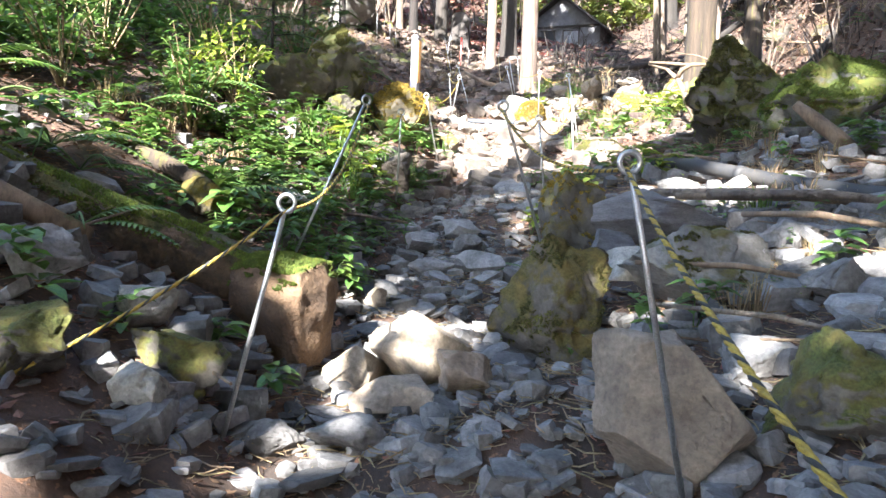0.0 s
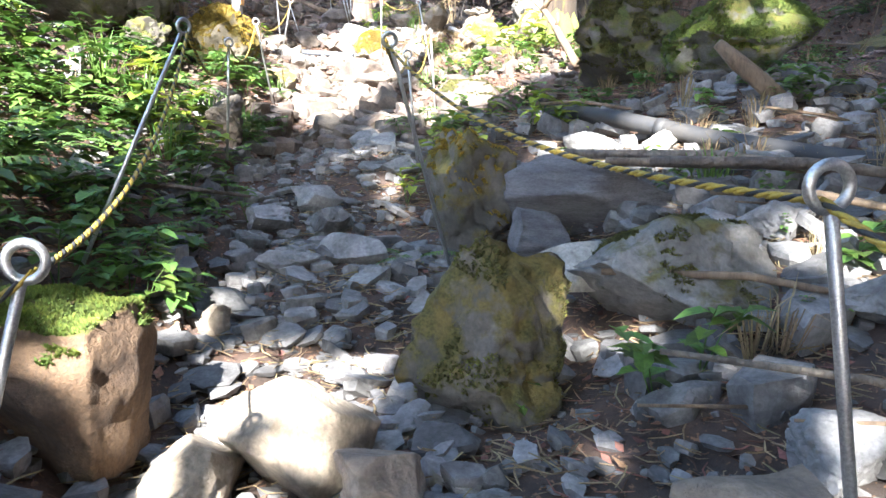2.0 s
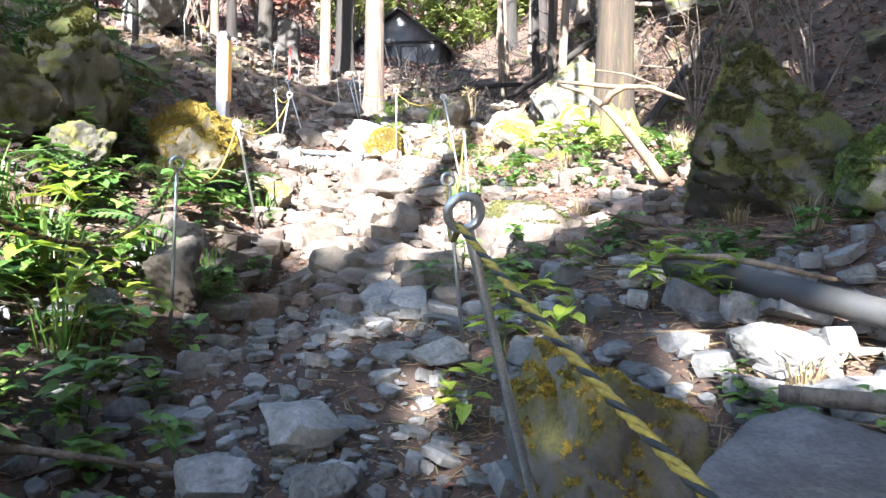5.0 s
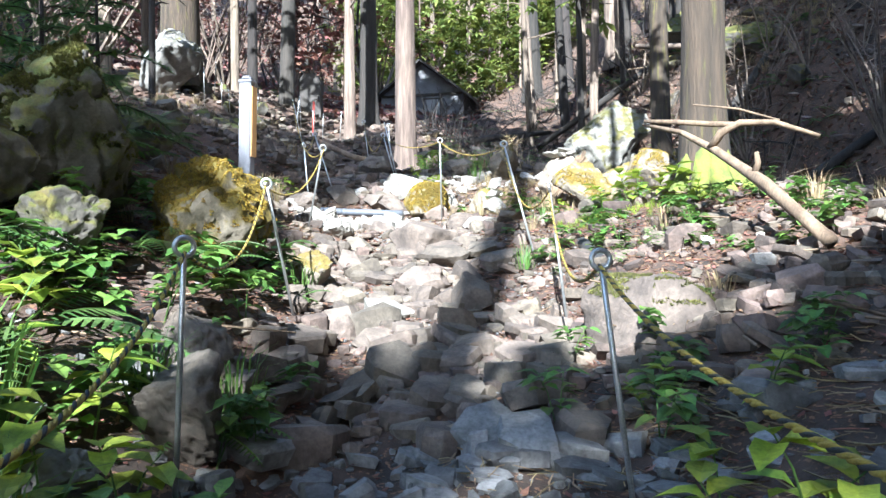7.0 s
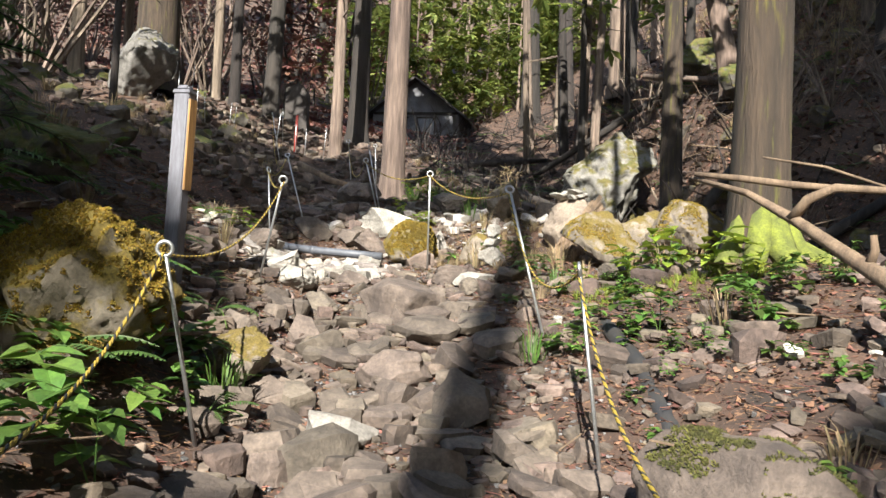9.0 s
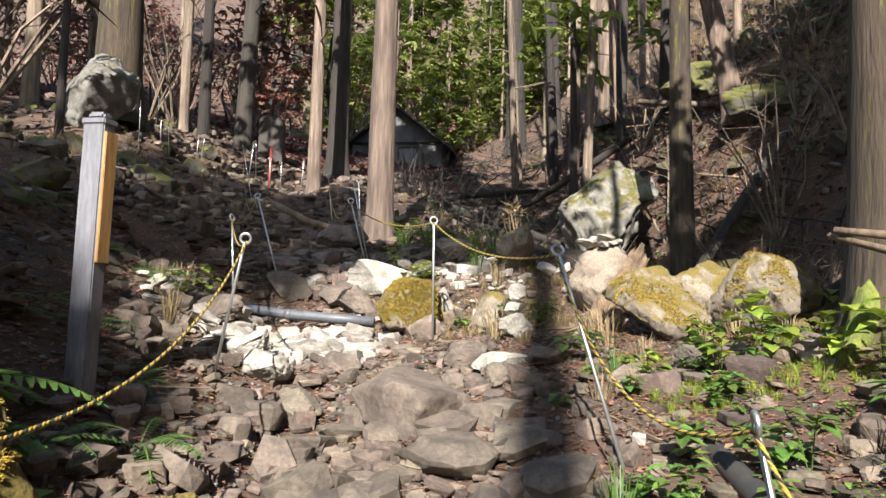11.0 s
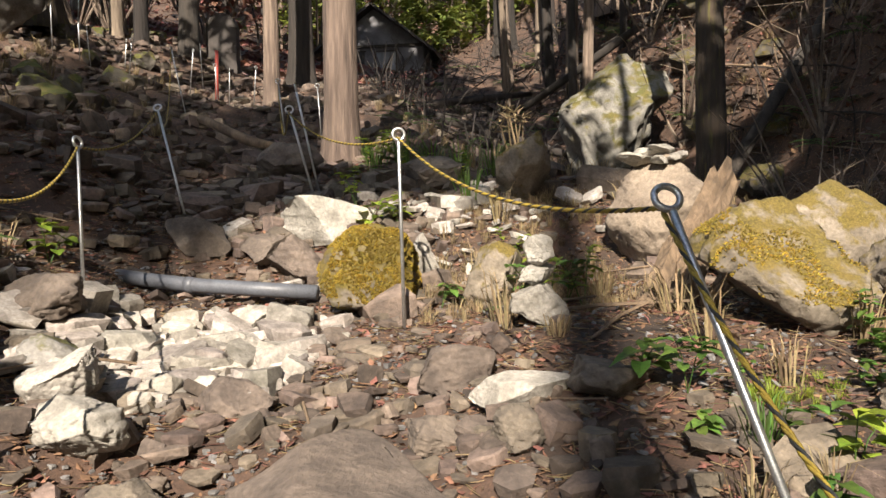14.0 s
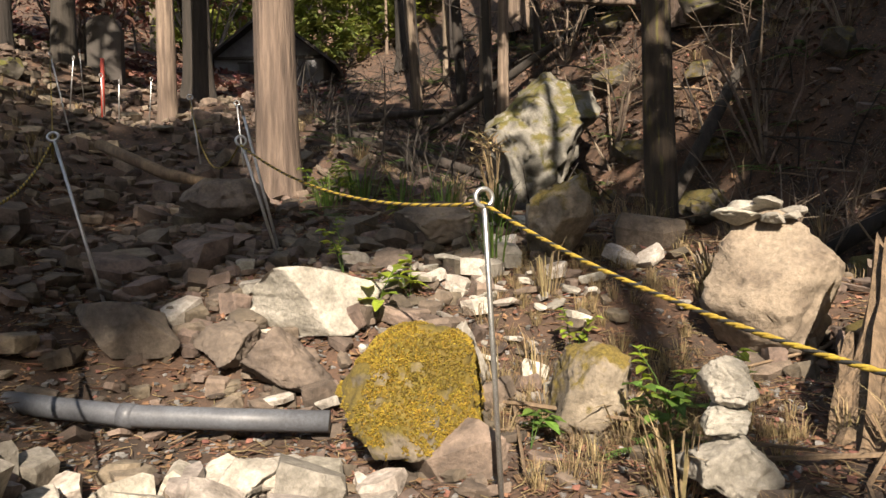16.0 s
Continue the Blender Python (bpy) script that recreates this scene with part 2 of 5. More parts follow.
RIGHT = [(0, 0), (0.7, 0.05), (1.5, 0.35), (3, 0.75), (4.2, 0.7), (5.5, 0.4), (8, 1.6), (14, 6), (30, 20), (70, 50)]
RIGHT_FAR = [(0, 0), (1.2, 0.08), (2.6, 0.15), (3.6, 0.05), (5, -0.7), (8, -0.9), (11, 0.8), (18, 6.5), (34, 20), (70, 50)]
RIGHT_DEEP = [(0, 0), (2, -0.2), (4, -1.5), (7, -2.5), (8.6, -2.2), (10.4, 1.2), (12, 2.8), (18, 8), (34, 22), (70, 50)]

RIGHT_UP = [(0, 0), (2, -0.1), (4, -0.5), (7, -0.2), (10.4, 1.4), (12, 2.8), (18, 8), (34, 22), (70, 50)]


def ground(x, y):
    d = x - knots(y, TRAIL_X)
    z = knots(y, TRAIL_Z)
    far = min(max((y - 11) / 3.5, 0), 1)
    up = min(max((y - 15) / 5, 0), 1)
    if d < 0:
        z += knots(-d, LEFT) * (1 - 0.45 * up)
    else:
        deep = min(max((y - 16.5) / 6, 0), 1)
        head = min(max((y - 28) / 10, 0), 1)
        gully = knots(d, RIGHT_DEEP) * (1 - head) + knots(d, RIGHT_UP) * head
        z += knots(d, RIGHT) * (1 - far) + (knots(d, RIGHT_FAR) * (1 - deep) + gully * deep) * far
    z += 0.10 * noise.noise((x * 0.9, y * 0.9, 3.1)) + 0.05 * noise.noise((x * 2.7, y * 2.7, 8.4)) + 0.025 * noise.noise((x * 7, y * 7, 1.4))
    if abs(d) > 6 or y > 22:
        z += 0.4 * noise.noise((x * 0.25, y * 0.25, 5.5))
    return z


def obj(name, verts, faces, mat, parent=None, smooth=False, label=""):
    me = bpy.data.meshes.new(name)
    me.from_pydata([tuple(v) for v in verts], [], [tuple(f) for f in faces])
    if smooth:
        me.polygons.foreach_set("use_smooth", [True] * len(me.polygons))
    me.materials.append(mat)
    me.update()
    ob = new(name, me)
    if parent is not None:
        ob.parent = parent
    if label:
        ob["label"] = label
    return ob


def axis_steps(lo, hi, near_lo, near_hi, fine, grow):
    vals = list(np.arange(near_lo, near_hi + 1e-6, fine))
    s, v = fine, near_hi
    while v < hi:
        s *= grow
        v += s
        vals.append(v)
    s, v = fine, near_lo
    while v > lo:
        s *= grow
        v -= s
        vals.insert(0, v)
    return vals


gx, gy = axis_steps(-400, 400, -4, 5, 0.09, 1.12), axis_steps(-400, 600, 0, 20, 0.09, 1.1)
gverts = [(x, y, ground(x, max(min(y, 140), -40)) if abs(x) < 70 else ground(math.copysign(70, x), max(min(y, 140), -40))) for y in gy for x in gx]
nx = len(gx)
gfaces = [(j * nx + i, j * nx + i + 1, (j + 1) * nx + i + 1, (j + 1) * nx + i) for j in range(len(gy) - 1) for i in range(nx - 1)]
ground_ob = tagged(obj("ground", gverts, gfaces, M_SOIL, smooth=True), "forest floor of brown soil and leaf litter", "ground", kind="structure")


# ---- mesh tools ----
def rnd(seed):
    return random.Random(seed)


def mesh_np(name, verts, tris):
    """A mesh from arrays of points and triangles."""
    verts, tris = np.asarray(verts, np.float32), np.asarray(tris, np.int32)
    me = bpy.data.meshes.new(name)
    me.vertices.add(len(verts))
    me.vertices.foreach_set("co", verts.ravel())
    me.loops.add(tris.size)
    me.loops.foreach_set("vertex_index", tris.ravel())
    me.polygons.add(len(tris))
    me.polygons.foreach_set("loop_start", np.arange(0, tris.size, 3, dtype=np.int32))
    me.polygons.foreach_set("use_smooth", [False] * len(tris))
    me.update(calc_edges=True)
    return me


def to_tris(verts, faces):
    tris = []
    for f in faces:
        for k in range(1, len(f) - 1):
            tris.append((f[0], f[k], f[k + 1]))
    return np.array([tuple(v) for v in verts], float).reshape(-1, 3), np.array(tris, int).reshape(-1, 3)


def merged(shapes, placed):
    """Joins copies of shapes; placed holds (shape number, 4x4 matrix)."""
    vs, ts, base = [], [], 0
    for k, m in placed:
        v, t = shapes[k]
        a = np.array(m)
        vs.append(v @ a[:3, :3].T + a[:3, 3])
        ts.append(t + base)
        base += len(v)
    return np.concatenate(vs), np.concatenate(ts)


def part(name, shape, mat, parent=None, label="", smooth=False):
    me = mesh_np(name, *shape)
    if smooth:
        me.polygons.foreach_set("use_smooth", [True] * len(me.polygons))
    me.materials.append(mat)
    ob = new(name, me)
    if parent is not None:
        ob.parent = parent
    if label:
        ob["label"] = label
    return ob


def join(*shapes):
    return merged(list(shapes), [(k, Matrix.Identity(4)) for k in range(len(shapes))])


def empty(name, at=(0, 0, 0)):
    e = new(name)
    e.empty_display_size = 0.1
    e.matrix_world = Matrix.Translation(at)
    return e


def tube(points, radii, sides=10, cap=True, wobble=0.0):
    pts = [Vector(p) for p in points]
    verts, faces = [], []
    t0 = (pts[1] - pts[0]).normalized()
    a = t0.orthogonal().normalized()
    for i, p in enumerate(pts):
        t = (pts[min(i + 1, len(pts) - 1)] - pts[max(i - 1, 0)]).normalized()
        a = (a - t * a.dot(t)).normalized()
        b = t.cross(a)
        for k in range(sides):
            w = 2 * math.pi * k / sides
            u = a * math.cos(w) + b * math.sin(w)
            r = radii[i] * (1 + wobble * noise.noise((u.x * 2 + p.x, u.y * 2 + p.y, u.z * 2 + p.z * 0.8)))
            verts.append(p + u * r)
    for i in range(len(pts) - 1):
        for k in range(sides):
            k2 = (k + 1) % sides
            faces.append((i * sides + k, i * sides + k2, (i + 1) * sides + k2, (i + 1) * sides + k))
    if cap:
        faces.append(tuple(range(sides))[::-1])
        faces.append(tuple((len(pts) - 1) * sides + k for k in range(sides)))
    return to_tris(verts, faces)


def box(sx, sy, sz, at=(0, 0, 0), bevel=0.0):
    bm = bmesh.new()
    bmesh.ops.create_cube(bm, size=1, matrix=Matrix.Translation(at) @ Matrix.Diagonal((sx, sy, sz, 1)))
    if bevel:
        bmesh.ops.bevel(bm, geom=bm.edges[:], offset=bevel, segments=2, affect="EDGES")
    out = to_tris([v.co.copy() for v in bm.verts], [[v.index for v in f.verts] for f in bm.faces]) if not bm.verts.index_update() else None
    bm.free()
    return out


def torus(major, minor, at, normal, seg=20, ring=8):
    q = Vector(normal).to_track_quat("Z", "Y").to_matrix()
    verts, faces = [], []
    for i in range(seg):
        a = 2 * math.pi * i / seg
        for k in range(ring):
            b = 2 * math.pi * k / ring
            r = major + minor * math.cos(b)
            verts.append(Vector(at) + q @ Vector((r * math.cos(a), r * math.sin(a), minor * math.sin(b))))
            i2, k2 = (i + 1) % seg, (k + 1) % ring
            faces.append((i * ring + k, i2 * ring + k, i2 * ring + k2, i * ring + k2))
    return to_tris(verts, faces)


def stone_shape(seed, flat=0.6, sides=6):
    """An angular broken slab about 1 across: an uneven polygon with split faces and chipped edges."""
    r = rnd(seed)
    bm = bmesh.new()
    squeeze, turn = r.uniform(0.62, 0.95), r.uniform(0, 6.28)
    slope, skew = (r.uniform(-0.25, 0.25) * flat, r.uniform(-0.25, 0.25) * flat), (r.gauss(0, 0.05), r.gauss(0, 0.05))
    for k in range(sides):
        a = 6.283 * (k + r.uniform(-0.3, 0.3)) / sides
        q = r.uniform(0.38, 0.54)
        x, y = math.cos(a) * q, math.sin(a) * q * squeeze
        x, y = x * math.cos(turn) - y * math.sin(turn), x * math.sin(turn) + y * math.cos(turn)
        top, low = r.uniform(0.8, 0.95), r.uniform(0.7, 0.98)
        bm.verts.new((x * top + skew[0], y * top + skew[1], flat * 0.5 + x * slope[0] + y * slope[1] - r.uniform(0, 0.05)))
        bm.verts.new((x, y, flat * r.uniform(0.05, 0.3)))
        bm.verts.new((x * low, y * low, -flat * 0.5))
    out = bmesh.ops.convex_hull(bm, input=bm.verts[:])
    bmesh.ops.delete(bm, geom=[g for g in out["geom_interior"] if isinstance(g, bmesh.types.BMVert)], context="VERTS")
    bm.verts.index_update()
    s = to_tris([v.co.copy() for v in bm.verts], [[v.index for v in f.verts] for f in bm.faces])
    bm.free()
    return s


def block_shape(seed, size, cuts=7, rough=0.02, ledges=0.0, grid=26, layers=5):
    """A split block of bedded rock: a box cut by slanting planes, with ledges where the beds have broken back."""
    r = rnd(seed)
    bm = bmesh.new()
    bmesh.ops.create_cube(bm, size=2)
    bmesh.ops.subdivide_edges(bm, edges=bm.edges[:], cuts=grid, use_grid_fill=True)
    planes = [(Vector((r.gauss(0, 1), r.gauss(0, 1), r.gauss(0, 0.8))).normalized(), r.uniform(0.58, 0.86)) for _ in range(cuts * 2)]
    beds = [(Vector((r.gauss(0, 1), r.gauss(0, 1), 0)).normalized(), r.uniform(-0.2, 1)) for _ in range(layers)]
    out = []
    scale = Vector(size) / 2
    for v in bm.verts:
        c = v.co.lerp(v.co.normalized() * 1.1, 0.45)
        for n, d in planes:
            p = c.dot(n)
            if p > d:
                c -= n * (p - d)
        w = noise.noise((c.x * 1.3 + seed, c.y * 1.3, c.z * 1.3))
        k = min(max(int((c.z + 0.12 * w + 1) / 2 * layers), 0), layers - 1)
        n, amount = beds[k]
        f = 1 - ledges * max(0, amount) * (0.5 + 0.5 * c.dot(n))
        c = Vector((c.x * f, c.y * f, c.z)) * (1 + 0.12 * w)
        q = Vector((c.x * scale.x, c.y * scale.y, c.z * scale.z)) * 1.12
        g = q * 9 + Vector((seed * 1.7, 3, 0))
        q *= 1 + rough * (1.6 * noise.noise(g * 0.45) + noise.noise(g) + 0.6 * noise.noise(g * 2.7))
        out.append(q)
    bm.verts.index_update()
    res = to_tris(out, [[v.index for v in f.verts] for f in bm.faces])
    bm.free()
    return res


def rock_shape(seed, size, cuts=11, detail=5, rough=0.035, strata=0.0, lo=0.42):
    """A boulder of the given size: a ball cut by flat faces, roughened, with bedding ledges."""
    r = rnd(seed)
    bm = bmesh.new()
    bmesh.ops.create_icosphere(bm, subdivisions=detail, radius=1)
    planes = [(Vector((r.gauss(0, 1), r.gauss(0, 1), r.gauss(0, 0.9))).normalized(), r.uniform(lo, 0.8)) for _ in range(cuts)]
    for v in bm.verts:
        for n, d in planes:
            p = v.co.dot(n)
            if p > d:
                v.co -= n * (p - d)
    co = np.array([v.co for v in bm.verts])
    mid, half = (co.max(0) + co.min(0)) / 2, (co.max(0) - co.min(0)) / 2
    co = (co - mid) / half * (np.array(size) / 2)
    k = 2.2 / max(size)
    for i, c in enumerate(co):
        p = Vector(c) * k * 1.6 + Vector((seed * 3.7, 0, 0))
        n = noise.noise(p) + 0.5 * noise.noise(p * 2.3) + 0.3 * noise.noise(p * 5.1) + 0.15 * noise.noise(p * 11)
        m = abs(noise.noise(p * 1.9 + Vector((9, 2, 5))))
        f = 1 + rough * 2.2 * n - rough * 2.0 * max(0, 0.12 - m) / 0.12
        if strata:
            h = c[2] / size[2] * 7 + 0.6 * noise.noise(p * 0.7)
            f += strata * (abs((h % 1) - 0.5) - 0.25)
            co[i] = (c[0] * f, c[1] * f, c[2] * (1 + rough * n))
        else:
            co[i] = c * f
    bm.verts.index_update()
    out = (co, np.array([[v.index for v in f.verts] for f in bm.faces]))
    bm.free()
    return out


def boulder(x, y, w, d, h, mat, label, seed, yaw=0.0, tilt=(0, 0), sink=0.15, detail=5, rough=0.05, strata=0.0, name="boulder", z=None, cuts=15, category="rock", group=""):
    ob = part(name, rock_shape(seed, (w, d, h), cuts, detail, rough, strata), mat, smooth=True)
    base = ground(x, y) if z is None else z
    ob.matrix_world = pose(x, y, base + h * (0.5 - sink), tilt[0], tilt[1], yaw)
    return tagged(ob, label, category, group)


def slab_rock(x, y, w, d, h, mat, label, seed, z=None, yaw=0.0, tilt=(0, 0), sink=0.15, ledges=0.12, rough=0.02, cuts=7, name="boulder"):
    """A bedded, angular rock resting on the ground."""
    ob = part(name, block_shape(seed, (w, d, h), cuts, rough, ledges), mat, smooth=True)
    base = ground(x, y) if z is None else z
    ob.matrix_world = pose(x, y, base + h * (0.5 - sink), tilt[0], tilt[1], yaw)
    return tagged(ob, label, "rock")


def moss_coat(ob, mat, count, seed, size=0.016, level=0.0, up=0.15, label="short velvety moss"):
    """Short tufts of moss on the upper faces of a rock, in patches."""
    r = rnd(seed)
    me = ob.data
    rot = ob.matrix_world.to_3x3()
    faces = []
    for p in me.polygons:
        c = p.center
        if (rot @ p.normal).z > up and noise.noise((c.x * 5 + seed, c.y * 5, c.z * 5)) > level:
            faces.append(p)
    if not faces:
        return
    pick = r.choices(faces, weights=[p.area for p in faces], k=count)
    v, f = [], []
    for p in pick:
        a, b, c = (me.vertices[i].co for i in p.vertices[:3])
        s, t = r.random(), r.random()
        if s + t > 1:
            s, t = 1 - s, 1 - t
        o = a + (b - a) * s + (c - a) * t
        n = p.normal
        for _ in range(3):
            d = (n + Vector((r.gauss(0, 0.55), r.gauss(0, 0.55), r.gauss(0, 0.55)))).normalized() * size * r.uniform(0.6, 1.3)
            e = d.orthogonal().normalized() * size * 0.3
            i = len(v)
            v += [o - e, o + e, o + d]
            f.append((i, i + 1, i + 2))
    part("moss", (np.array([tuple(q) for q in v]), np.array(f)), mat, ob, label)


def leaf(base, way, up, length, width, bend=0.25):
    """A pointed leaf blade of six triangles."""
    base, way = Vector(base), Vector(way).normalized()
    side = way.cross(Vector(up)).normalized()
    nrm = side.cross(way)
    v = [base]
    for s, w, b in ((0.28, 0.42, 0.06), (0.62, 0.4, 0.02)):
        mid = base + way * length * s + nrm * length * (b - bend * s * s)
        v += [mid - side * width * w + nrm * width * 0.12, mid, mid + side * width * w + nrm * width * 0.12]
    v.append(base + way * length - nrm * length * bend)
    return to_tris(v, [(0, 2, 1), (0, 3, 2), (1, 2, 5, 4), (2, 3, 6, 5), (4, 5, 7), (5, 6, 7)])


def herb_shape(seed, height=0.3, leaves=14, size=0.09):
    r = rnd(seed)
    out, stems = [], []
    for s in range(r.randint(2, 4)):
        a = r.uniform(0, 6.28)
        top = Vector((math.cos(a) * height * 0.45, math.sin(a) * height * 0.45, height * r.uniform(0.7, 1.1)))
        stems.append(tube([(0, 0, -0.03), top * 0.5 + Vector((0, 0, height * 0.12)), top], [0.004, 0.003, 0.002], 5))
        for k in range(leaves // 3):
            f = r.uniform(0.3, 1)
            b = r.uniform(0, 6.28)
            out.append(leaf(top * f, (math.cos(b), math.sin(b), r.uniform(-0.1, 0.5)), (0, 0, 1), size * r.uniform(0.7, 1.35), size * r.uniform(0.6, 0.8)))
    return join(*out), join(*stems)


def fern_shape(seed, length=0.4, fronds=7):
    r = rnd(seed)
    out = []
    for k in range(fronds):
        a = 6.28 * k / fronds + r.uniform(-0.3, 0.3)
        L, rise = length * r.uniform(0.7, 1.15), r.uniform(0.4, 0.85)
        d = Vector((math.cos(a), math.sin(a), 0))
        pts = [d * L * s + Vector((0, 0, L * (rise * s - 0.6 * s * s))) for s in np.linspace(0, 1, 9)]
        out.append(tube(pts, [0.004] * 8 + [0.001], 4))
        for i in range(16):
            s = 0.15 + 0.85 * i / 16
            p = d * L * s + Vector((0, 0, L * (rise * s - 0.6 * s * s)))
            w = L * 0.27 * math.sin(math.pi * min(1, 0.25 + 0.75 * (1 - s) + 0.1)) * (1.15 - s)
            for sgn in (-1, 1):
                side = Vector((-d.y, d.x, 0)) * sgn
                tip = p + side * w + d * w * 0.35 - Vector((0, 0, w * 0.25))
                e = d * (L * 0.022)
                out.append(to_tris([p - e, p + e, tip + e * 0.3, tip - e * 0.5], [(0, 1, 2, 3)]))
    return join(*out)


def grass_shape(seed, height=0.25, blades=34, spread=0.08):
    r = rnd(seed)
    out = []
    for _ in range(blades):
        a = r.uniform(0, 6.28)
        d = Vector((math.cos(a), math.sin(a), 0))
        b = d * r.uniform(0, spread)
        h, lean, w = height * r.uniform(0.5, 1.15), r.uniform(0.2, 0.9), r.uniform(0.003, 0.006)
        s = Vector((-d.y, d.x, 0)) * w
        m = b + d * h * lean * 0.35 + Vector((0, 0, h * 0.65))
        t = b + d * h * lean + Vector((0, 0, h * (1.05 - 0.5 * lean)))
        out.append(to_tris([b - s, b + s, m + s * 0.8, m - s * 0.8, t], [(0, 1, 2, 3), (3, 2, 4)]))
    return join(*out)


# made-up canopy gaps: true where foliage would shade a spot meant to be sunlit
def blocks_sun_spot(p):
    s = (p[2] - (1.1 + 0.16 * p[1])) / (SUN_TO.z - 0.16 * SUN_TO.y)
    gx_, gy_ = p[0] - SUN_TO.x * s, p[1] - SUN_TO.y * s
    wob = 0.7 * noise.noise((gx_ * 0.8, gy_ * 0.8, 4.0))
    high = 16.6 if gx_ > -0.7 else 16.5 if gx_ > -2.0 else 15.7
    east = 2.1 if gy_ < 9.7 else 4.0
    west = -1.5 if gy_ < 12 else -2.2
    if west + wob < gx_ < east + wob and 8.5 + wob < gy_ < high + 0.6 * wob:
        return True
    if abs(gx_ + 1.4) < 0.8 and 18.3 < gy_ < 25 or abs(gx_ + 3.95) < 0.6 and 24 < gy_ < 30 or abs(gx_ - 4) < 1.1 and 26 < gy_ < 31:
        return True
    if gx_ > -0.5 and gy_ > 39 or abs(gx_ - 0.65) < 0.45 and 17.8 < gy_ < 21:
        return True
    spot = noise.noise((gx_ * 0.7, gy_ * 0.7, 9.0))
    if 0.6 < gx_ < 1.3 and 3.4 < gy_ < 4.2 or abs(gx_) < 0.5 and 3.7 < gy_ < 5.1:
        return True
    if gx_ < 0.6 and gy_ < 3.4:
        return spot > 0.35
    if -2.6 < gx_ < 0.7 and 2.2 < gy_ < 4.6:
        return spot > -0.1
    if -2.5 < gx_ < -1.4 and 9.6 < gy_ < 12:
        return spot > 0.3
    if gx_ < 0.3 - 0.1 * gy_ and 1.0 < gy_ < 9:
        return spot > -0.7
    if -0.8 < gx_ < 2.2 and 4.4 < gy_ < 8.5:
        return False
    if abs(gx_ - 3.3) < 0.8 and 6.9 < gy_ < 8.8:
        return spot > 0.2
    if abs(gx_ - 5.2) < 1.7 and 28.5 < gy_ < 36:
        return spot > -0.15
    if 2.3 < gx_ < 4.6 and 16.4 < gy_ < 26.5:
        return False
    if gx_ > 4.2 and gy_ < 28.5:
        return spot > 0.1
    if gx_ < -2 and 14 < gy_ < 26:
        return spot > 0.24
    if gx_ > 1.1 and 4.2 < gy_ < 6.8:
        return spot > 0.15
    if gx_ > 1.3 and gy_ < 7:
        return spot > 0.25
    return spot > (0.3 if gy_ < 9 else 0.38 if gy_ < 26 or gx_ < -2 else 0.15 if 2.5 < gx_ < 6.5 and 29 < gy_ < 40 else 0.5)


# ---- rope posts and ropes ----
def rope_post(top, base, face=(0.2, -1, 0.1)):
    """A steel pin with a welded eye at its head."""
    top, base = Vector(top), Vector(base)
    d = (top - base).normalized()
    th = empty("rope_post", base)
    o = np.array(base)
    shift = lambda s: (s[0] - o, s[1])
    part("shaft", shift(tube([base - d * 0.12, top - d * 0.075, top - d * 0.07], [0.0095, 0.0095, 0.006], 10)), M_STEEL, th, smooth=True)
    part("eye", shift(torus(0.03, 0.0085, top - d * 0.037, Vector(face) - d * Vector(face).dot(d))), M_STEEL, th, "welded steel eye", smooth=True)
    return tagged(th, "galvanised steel pin with a ring head, stuck in the ground", "rope post", "rope posts")


def rope(a, b, sag, label="yellow and black twisted rope between two steel pins"):
    a, b = Vector(a), Vector(b)
    th = empty("rope", a)
    n = max(24, int((b - a).length / 0.012))
    u = (b - a).normalized()
    s1 = u.cross(Vector((0, 0, 1))).normalized()
    s2 = s1.cross(u)
    for k, (name, mat) in enumerate((("yellow_strand", M_ROPE_Y), ("yellow_strand", M_ROPE_Y), ("black_strand", M_ROPE_B))):
        pts = []
        for i in range(n + 1):
            s = i / n
            ph = s * (b - a).length / 0.07 * 6.283 + k * 2.094
            pts.append(a.lerp(b, s) - a - Vector((0, 0, sag * 4 * s * (1 - s))) + (s1 * math.cos(ph) + s2 * math.sin(ph)) * 0.0034)
        part(name, tube(pts, [0.0041] * len(pts), 5), mat, th, smooth=True)
    return tagged(th, label, "rope", "guide ropes")


L0, L1, L2, H, A = (-0.3, 1.9, 1.42), (0.90, 2.76, 2.21), (0.28, 4.88, 2.81), (-0.36, 7.17, 2.97), (-0.83, 9.25, 3.38)
C, B, F, F2 = (-1.23, 12.09, 4.02), (-2.00, 14.0, 4.35), (-2.43, 16.0, 4.82), (-4.2, 20.6, 6.35)
R0, R1, R2, R3, G = (2.64, 0.2, 1.85), (2.05, 2.67, 2.37), (1.14, 4.95, 2.78), (0.95, 7.30, 2.92), (0.90, 9.85, 3.38)
E, D, J, J2 = (0.56, 11.8, 3.97), (-0.25, 13.86, 4.35), (-1.37, 16.06, 4.80), (-2.5, 20.0, 5.75)
rope_post(L1, (0.66, 2.66, 1.2))
rope_post(L2, (-0.03, 4.45, 1.75), (0.9, -0.4, 0.3))
rope_post(H, (-0.39, 7.16, 2.14), (0.6, -0.8, 0))
rope_post(A, (-0.70, 9.33, 2.62))
rope_post(C, (-1.42, 12.17, 3.15))
rope_post(B, (-1.86, 13.75, 3.5), (1, -0.3, 0))
rope_post(F, (-2.02, 15.5, 3.9))
rope_post(R0, (2.75, 0.25, 0.9))
rope_post(R1, (2.255, 2.72, 1.34))
rope_post(R2, (1.43, 5.42, 1.6))
rope_post(R3, (1.06, 7.25, 1.98))
